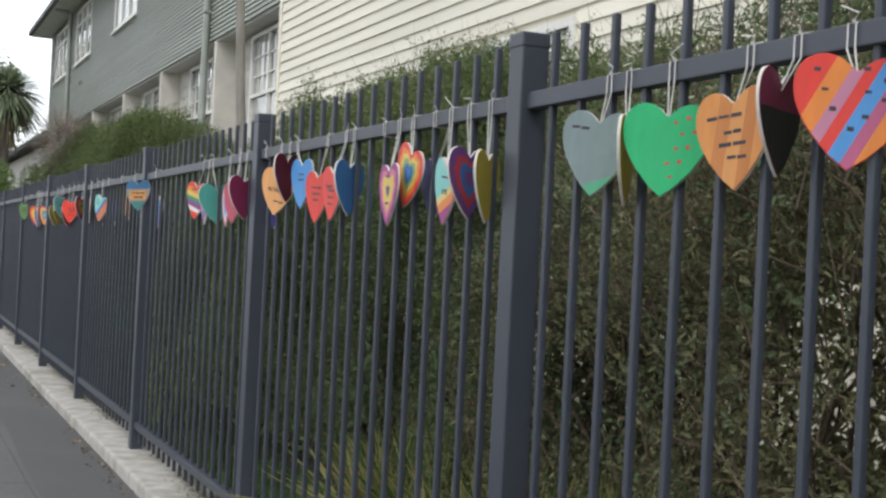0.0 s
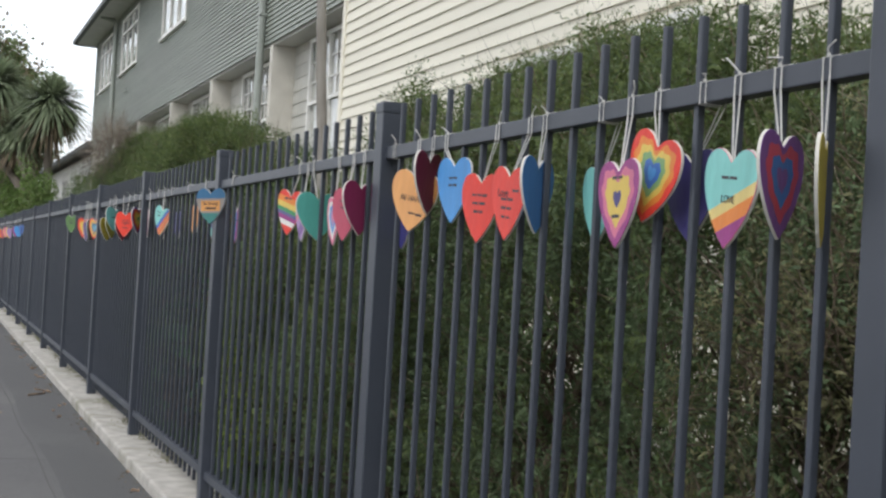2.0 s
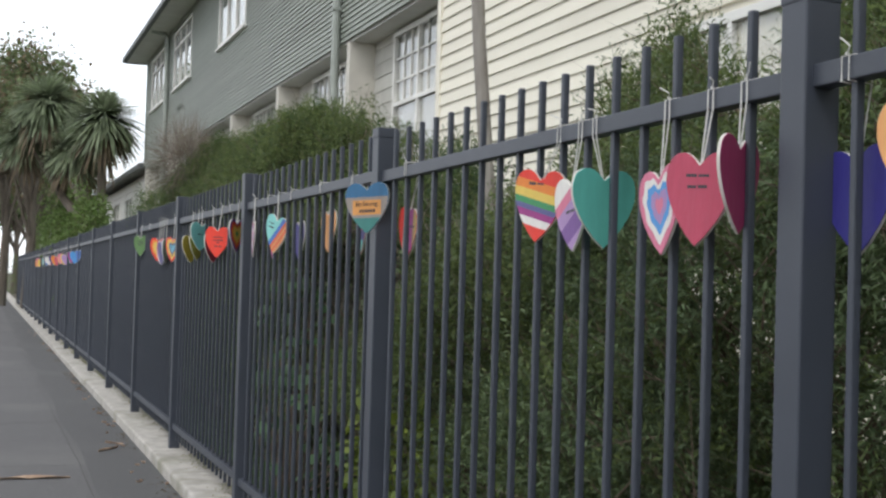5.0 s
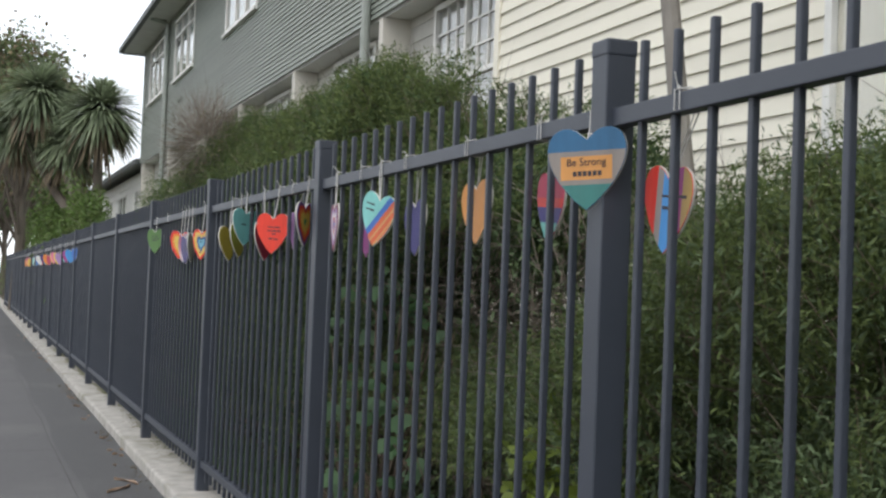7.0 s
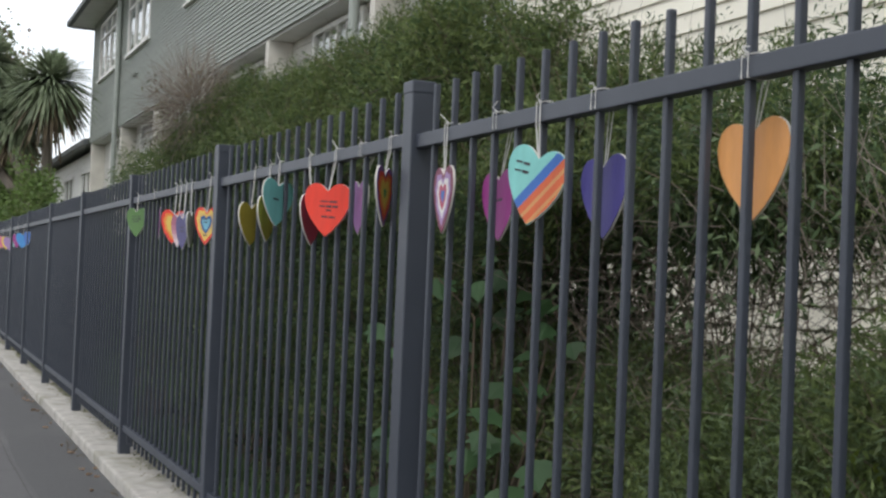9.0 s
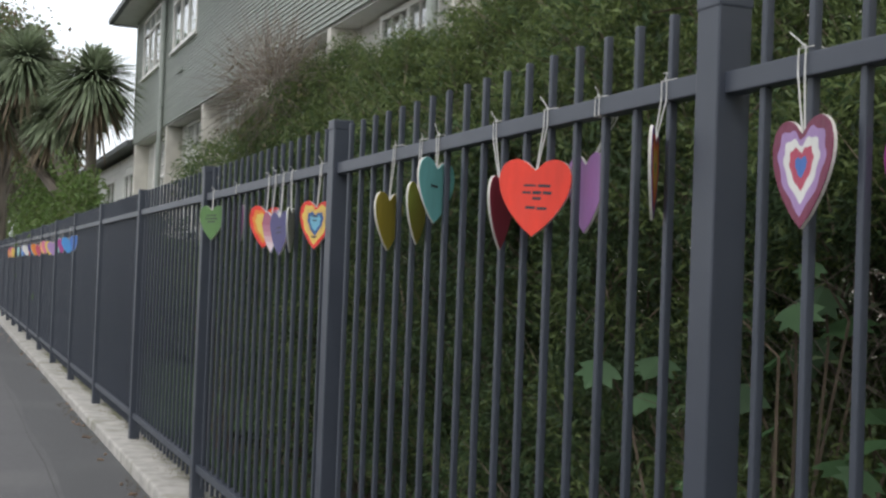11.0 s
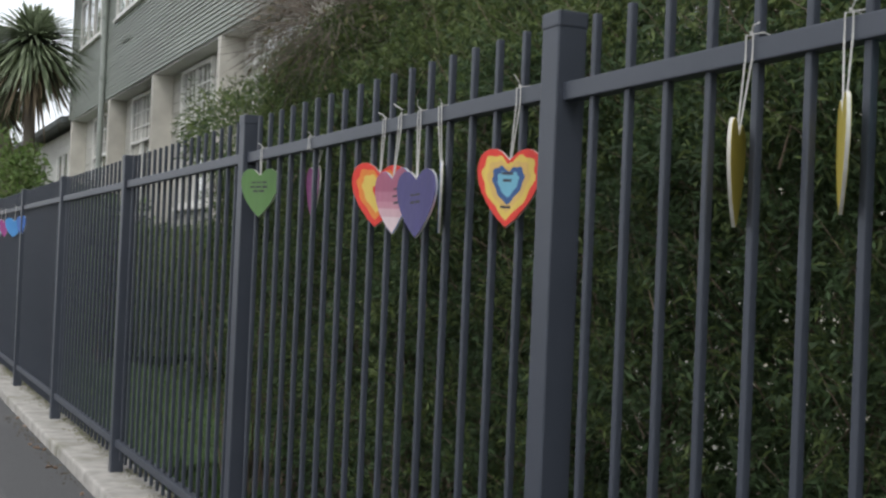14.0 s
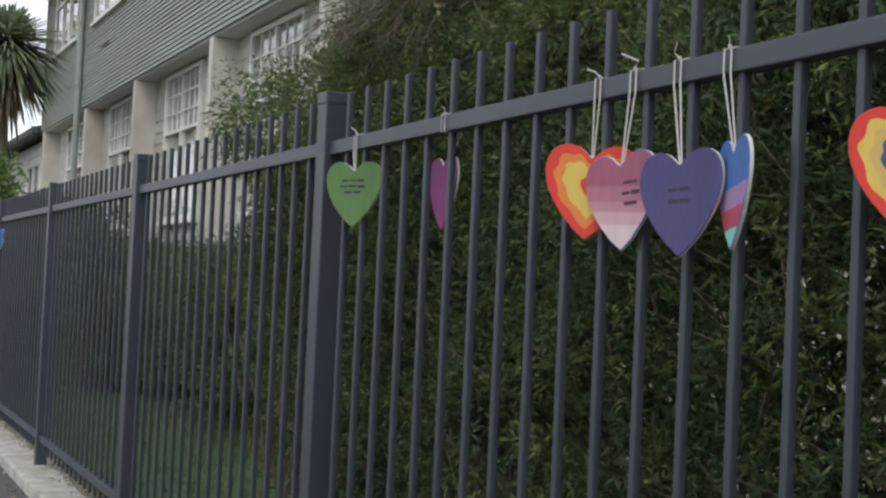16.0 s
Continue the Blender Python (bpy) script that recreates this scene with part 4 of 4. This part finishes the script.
over = scatter("shrub", "bright green shoots grown over the top of the fence", "shrub", [LEAFTOP, LEAF], 8000, (0.40, 13.3, 2.0), (0.34, 0.75, 0.32), 0.042, 0.2, 61)
stems(over, 62, 22, (0.25, 0.8), 2.1, 0.006, TWIG, (0, 0, -1.9))

end = scatter("shrub", "feathery green bush at the end of the tall hedge", "shrub", [LEAF, LEAFTOP], 14000, (0.85, 6.68, 1.72), (0.38, 0.5, 0.36), 0.036, 0.2, 64)
stems(end, 65, 26, (0.35, 0.7), 1.7, 0.007, DRYTWIG, (0.1, 0.3, -1.62))
k = 2600
d = unit(rng.normal(size=(k, 3)) + np.array([0, 0, 0.3]))
needles("twig_mass", np.stack([rng.uniform(-0.4, 0.35, k), rng.uniform(-0.9, 1.3, k), rng.uniform(-1.3, -0.1, k)], 1), d * rng.uniform(0.12, 0.45, (k, 1)), 0.0022, DRYTWIG, end)
k = 4200
p = np.stack([rng.uniform(-0.45, 0.4, k), rng.uniform(-0.9, 1.3, k), rng.uniform(-1.3, 0.0, k)], 1)
p = p[lumps(p, 6.0, 66) < 0.15]
sparse = new("lower_foliage", leaves("lower_foliage", p, rng.normal(size=p.shape), 0.04, 0.012, [LEAFNEAR]))
sparse.parent = end

# slim tree between fence and house
tree = thing("slim_tree", 0.83, 5.93, 0.1, "slim grey-brown tree trunk between fence and house", "tree")
bm = bmesh.new()
tube(bm, [(0.02, -0.32, 0), (0.03, -0.2, 0.9), (0.01, -0.04, 1.7), (0, 0.09, 2.4), (-0.03, 0.2, 3.5), (-0.08, 0.28, 5.0), (-0.06, 0.36, 6.2)], 0.040, 10, 0.024)
part("trunk", bm, GREYBARK, tree)
bm = bmesh.new()
for k, (z, dx, dy) in enumerate(((4.8, 0.6, 0.7), (5.2, -0.5, -0.6), (5.6, 0.3, -0.9), (6.0, -0.4, 0.8), (6.1, 0.1, 0.2))):
    tube(bm, [(-0.06, 0, z), (dx * 0.5, dy * 0.5, z + 0.5), (dx, dy, z + 1.2)], 0.025, 6, 0.008)
part("limbs", bm, GREYBARK, tree)
p = rng.normal(size=(3500, 3)) * np.array([0.8, 0.9, 0.6]) + np.array([0, 0, 7.3])
ob = new("crown", leaves("crown", p, rng.normal(size=p.shape), 0.07, 0.035, [LEAFTREE]))
ob.parent = tree


# ---- far trees ----
def sword_head(bm_lists, c, r, n, gg, droop):
    for _ in range(n):
        u, v = gg.uniform(0, 2 * math.pi), gg.uniform(-0.75, 1.0)
        d = Vector((math.cos(u) * math.sqrt(max(0, 1 - v * v)), math.sin(u) * math.sqrt(max(0, 1 - v * v)), v))
        ln = r * gg.uniform(0.75, 1.1)
        s = d.cross(Vector((0, 0, 1)))
        s = s.normalized() if s.length > 0.01 else Vector((1, 0, 0))
        q = []
        for j, (f, w) in enumerate(((0.05, 0.6), (0.5, 1.0), (0.85, 0.7), (1.0, 0.05))):
            p = c + d * ln * f + Vector((0, 0, -droop * ln * f * f))
            q.append((p - s * 0.026 * w, p + s * 0.026 * w))
        bm_lists.append(q)


def cabbage_tree(x, y, heads, label, seed):
    gg = random.Random(seed)
    ob = thing("cabbage_tree", x, y, 0.0, label, "tree")
    bm = bmesh.new()
    tube(bm, [(0, 0, -0.02), (0.05, 0.03, 1.0), (0.0, 0.0, 2.0)], 0.17, 9, 0.14)
    for hx, hy, hz, r in heads:
        tube(bm, [(0, 0, 1.9), (hx * 0.5, hy * 0.5, 1.9 + (hz - 1.9) * 0.45), (hx, hy, hz)], 0.12, 8, 0.07)
    part("trunk", bm, BARK, ob)
    for hx, hy, hz, r in heads:
        for nm, cnt, droop, material, rr in (("crown", 900, 0.35, SWORD, r), ("dead_leaves", 160, 1.0, SKIRT, r * 0.75)):
            quads = []
            sword_head(quads, Vector((hx, hy, hz - (0.25 if nm == "dead_leaves" else 0))), rr, cnt, gg, droop)
            v = np.array([[list(a), list(b)] for q in quads for a, b in q]).reshape(-1, 3)
            f = [[8 * i + 2 * j, 8 * i + 2 * j + 1, 8 * i + 2 * j + 3, 8 * i + 2 * j + 2] for i in range(len(quads)) for j in range(3)]
            c = new(nm, pydata(nm, v, f, [material]))
            c.parent = ob
    return ob


cabbage_tree(1.02, 28.0, [(0.0, 0.0, 4.7, 0.98), (-1.1, 1.8, 5.2, 1.0), (-0.5, 1.2, 4.1, 0.8), (-1.5, 2.6, 4.5, 0.85)], "cabbage tree with round heads of sword leaves", 3)


def broad_tree(x, y, height, radius, n, mats, seed, label, leaf=0.22):
    ob = thing("tree", x, y, 0.0, label, "tree")
    gg = random.Random(seed)
    bm = bmesh.new()
    tube(bm, [(0, 0, -0.02), (0.1, 0.05, height * 0.3), (0, 0.1, height * 0.6)], 0.2, 9, 0.1)
    tips = []
    for _ in range(26):
        a, e = gg.uniform(0, 6.28), gg.uniform(0.1, 1.3)
        rr = radius * gg.uniform(0.5, 1.0)
        q = Vector((math.cos(a) * math.cos(e) * rr, math.sin(a) * math.cos(e) * rr, height * 0.6 + math.sin(e) * height * 0.4 * gg.uniform(0.6, 1)))
        z0 = gg.uniform(0.25, 0.58) * height
        tube(bm, [(0.05, 0.05, z0), (q.x * 0.5, q.y * 0.5, (z0 + q.z) / 2 + 0.2), q], 0.06, 6, 0.012)
        tips.append(q)
    part("trunk", bm, BARK, ob)
    c = np.array([list(t) for t in tips])[rng.integers(0, len(tips), n)]
    p = c + rng.normal(size=(n, 3)) * radius * 0.14
    ln = leaf * rng.uniform(0.5, 1.2, n)
    cr = new("crown", leaves("crown", p, rng.normal(size=(n, 3)), ln, ln * 0.6, mats, (rng.random(n) < 0.3).astype(int)))
    cr.parent = ob
    return ob


broad_tree(0.1, 44, 8.9, 2.3, 11000, [LEAFTREE, LEAFRED], 1, "tall tree with thinning green and russet leaves", 0.17)
broad_tree(-0.6, 50, 9.2, 2.4, 10000, [LEAFRED, LEAFTREE], 2, "tall tree with thinning russet leaves", 0.17)
broad_tree(0.9, 60, 8.0, 3.0, 9000, [LEAFTREE, LEAFRED], 9, "broad green street tree")
for i, (x, y) in enumerate(((-5.5, 84), (-2.5, 88), (0.6, 82), (3.6, 90), (-9.0, 92))):
    broad_tree(x, y, 7.0 + 0.5 * (i % 3), 3.4, 7000, [LEAFTREE, LEAF], 20 + i, "far green tree at the end of the street", 0.35)
for i, (x, y, z, rx, ry, rz) in enumerate(((-1.5, 78.0, 1.0, 5.0, 2.0, 1.6), (0.62, 26.5, 1.7, 0.55, 1.9, 1.45), (0.6, 31.0, 2.1, 0.55, 2.2, 1.7), (0.75, 37.0, 1.5, 0.6, 2.6, 1.4), (0.75, 46.0, 1.6, 0.7, 4.0, 1.6))):
    s = scatter("shrub", "rounded bright green shrub behind the fence", "shrub", [LEAFBRIGHT, LEAFTOP], 7000, (x, y, z), (rx, ry, rz), 0.10, 0.45, 80 + i)
    stems(s, 90 + i, 16, (rx * 0.7, ry * 0.7), z + rz * 0.5, 0.015, TWIG, (0, 0, -z + 0.05))

# ---- grass ----


def grass(name, label, n, area, height, mats, z, lean=0.35):
    p = np.stack([rng.uniform(area[0], area[1], n), rng.uniform(area[2], area[3], n), np.full(n, z)], 1)
    p = p[lumps(p, 2.0, n) > -0.7]
    w = rng.normal(size=p.shape) * lean + np.array([0, 0, 1])
    ln = height * rng.uniform(0.5, 1.3, len(p))
    idx = (rng.random(len(p)) < 0.4).astype(int) if len(mats) > 1 else None
    ob = new(name, leaves(name, p, w, ln, 0.007 + ln * 0.012, mats, idx, fold=0.1, droop=0.25))
    return tagged(ob, label, "grass", kind="stuff")


grass("long_grass", "long straw-coloured and green grass under the hedge", 9000, (0.36, 0.85, -2.2, 2.2), 0.70, [STRAW, GRASS], 0.08, 0.3)
grass("undergrowth", "low green grass and weeds along the fence", 5500, (0.17, 0.6, 1.5, 14.5), 0.22, [GRASS, LEAF], 0.08)
grass("lawn_grass", "short lawn grass", 26000, (0.18, 3.0, 13.8, 32.0), 0.07, [GRASS, LEAFTOP], 0.2)

n = 30000
p = np.stack([0.155 - np.abs(rng.normal(size=n)) * 0.07, rng.uniform(-3, 24, n), np.full(n, 0.121)], 1)
p = p[(lumps(p, 3.5, 5) + 0.5 * lumps(p, 14, 6) > 0.1) & (p[:, 0] > -0.12)]
tagged(new("moss", leaves("moss", p, rng.normal(size=p.shape) * 0.8 + np.array([0, 0, 0.5]), 0.011, 0.008, [LEAFOLIVE])), "olive moss and lichen on the kerb under the fence", "moss", kind="stuff")
n = 1600
p = np.stack([-0.18 - np.abs(rng.normal(size=n)) * 0.05, rng.uniform(0, 26, n), np.full(n, 0.044)], 1)
p = p[lumps(p, 2.5, 15) > -0.1]
tagged(new("leaf_litter", leaves("leaf_litter", p, rng.normal(size=p.shape) * np.array([1, 1, 0.15]), 0.022, 0.010, [LEAFDRY])), "fine brown leaf litter along the kerb foot", "leaf litter", kind="stuff")


# ---- litter on the footpath ----


def curl(x, y, length, turn, r, seed, label, material=LITTER):
    """A dead frond or strip of bark lying on the path."""
    gg = random.Random(seed)
    ob = thing("dead_leaf", x, y, 0.043, label, "leaf", "fallen leaves on the footpath")
    bm = bmesh.new()
    n = 7
    rows = []
    for i in range(n + 1):
        s = i / n
        w = r * math.sin(math.pi * (0.08 + 0.9 * s)) + 0.002
        px = (s - 0.5) * length
        py = 0.12 * length * math.sin(s * 3 + seed)
        rows.append([bm.verts.new((px, py - w, 0.006 + 0.010 * abs(math.sin(s * 5 + seed)))), bm.verts.new((px, py, 0.001)), bm.verts.new((px, py + w, 0.008 + 0.008 * abs(math.cos(s * 4 + seed))))])
    for a, b in zip(rows, rows[1:]):
        bm.faces.new((a[0], b[0], b[1], a[1]))
        bm.faces.new((a[1], b[1], b[2], a[2]))
    part("blade", bm, material, ob)
    ob.rotation_euler = (0, 0, radians(turn))
    return ob


curl(-0.97, 8.85, 0.42, 12, 0.035, 1, "large russet dead leaf on the asphalt")
curl(-0.40, 10.15, 0.30, 70, 0.012, 2, "curled strip of dead leaf beside the kerb")
curl(-0.33, 10.4, 0.26, 120, 0.012, 3, "curled strip of dead leaf beside the kerb")
gg = random.Random(12)
for k in range(46):
    y = gg.uniform(1.5, 30)
    curl(-0.16 - abs(gg.gauss(0, 0.10)), y, gg.uniform(0.02, 0.06), gg.uniform(0, 180), gg.uniform(0.004, 0.010), 20 + k, "small brown dead leaf by the kerb")
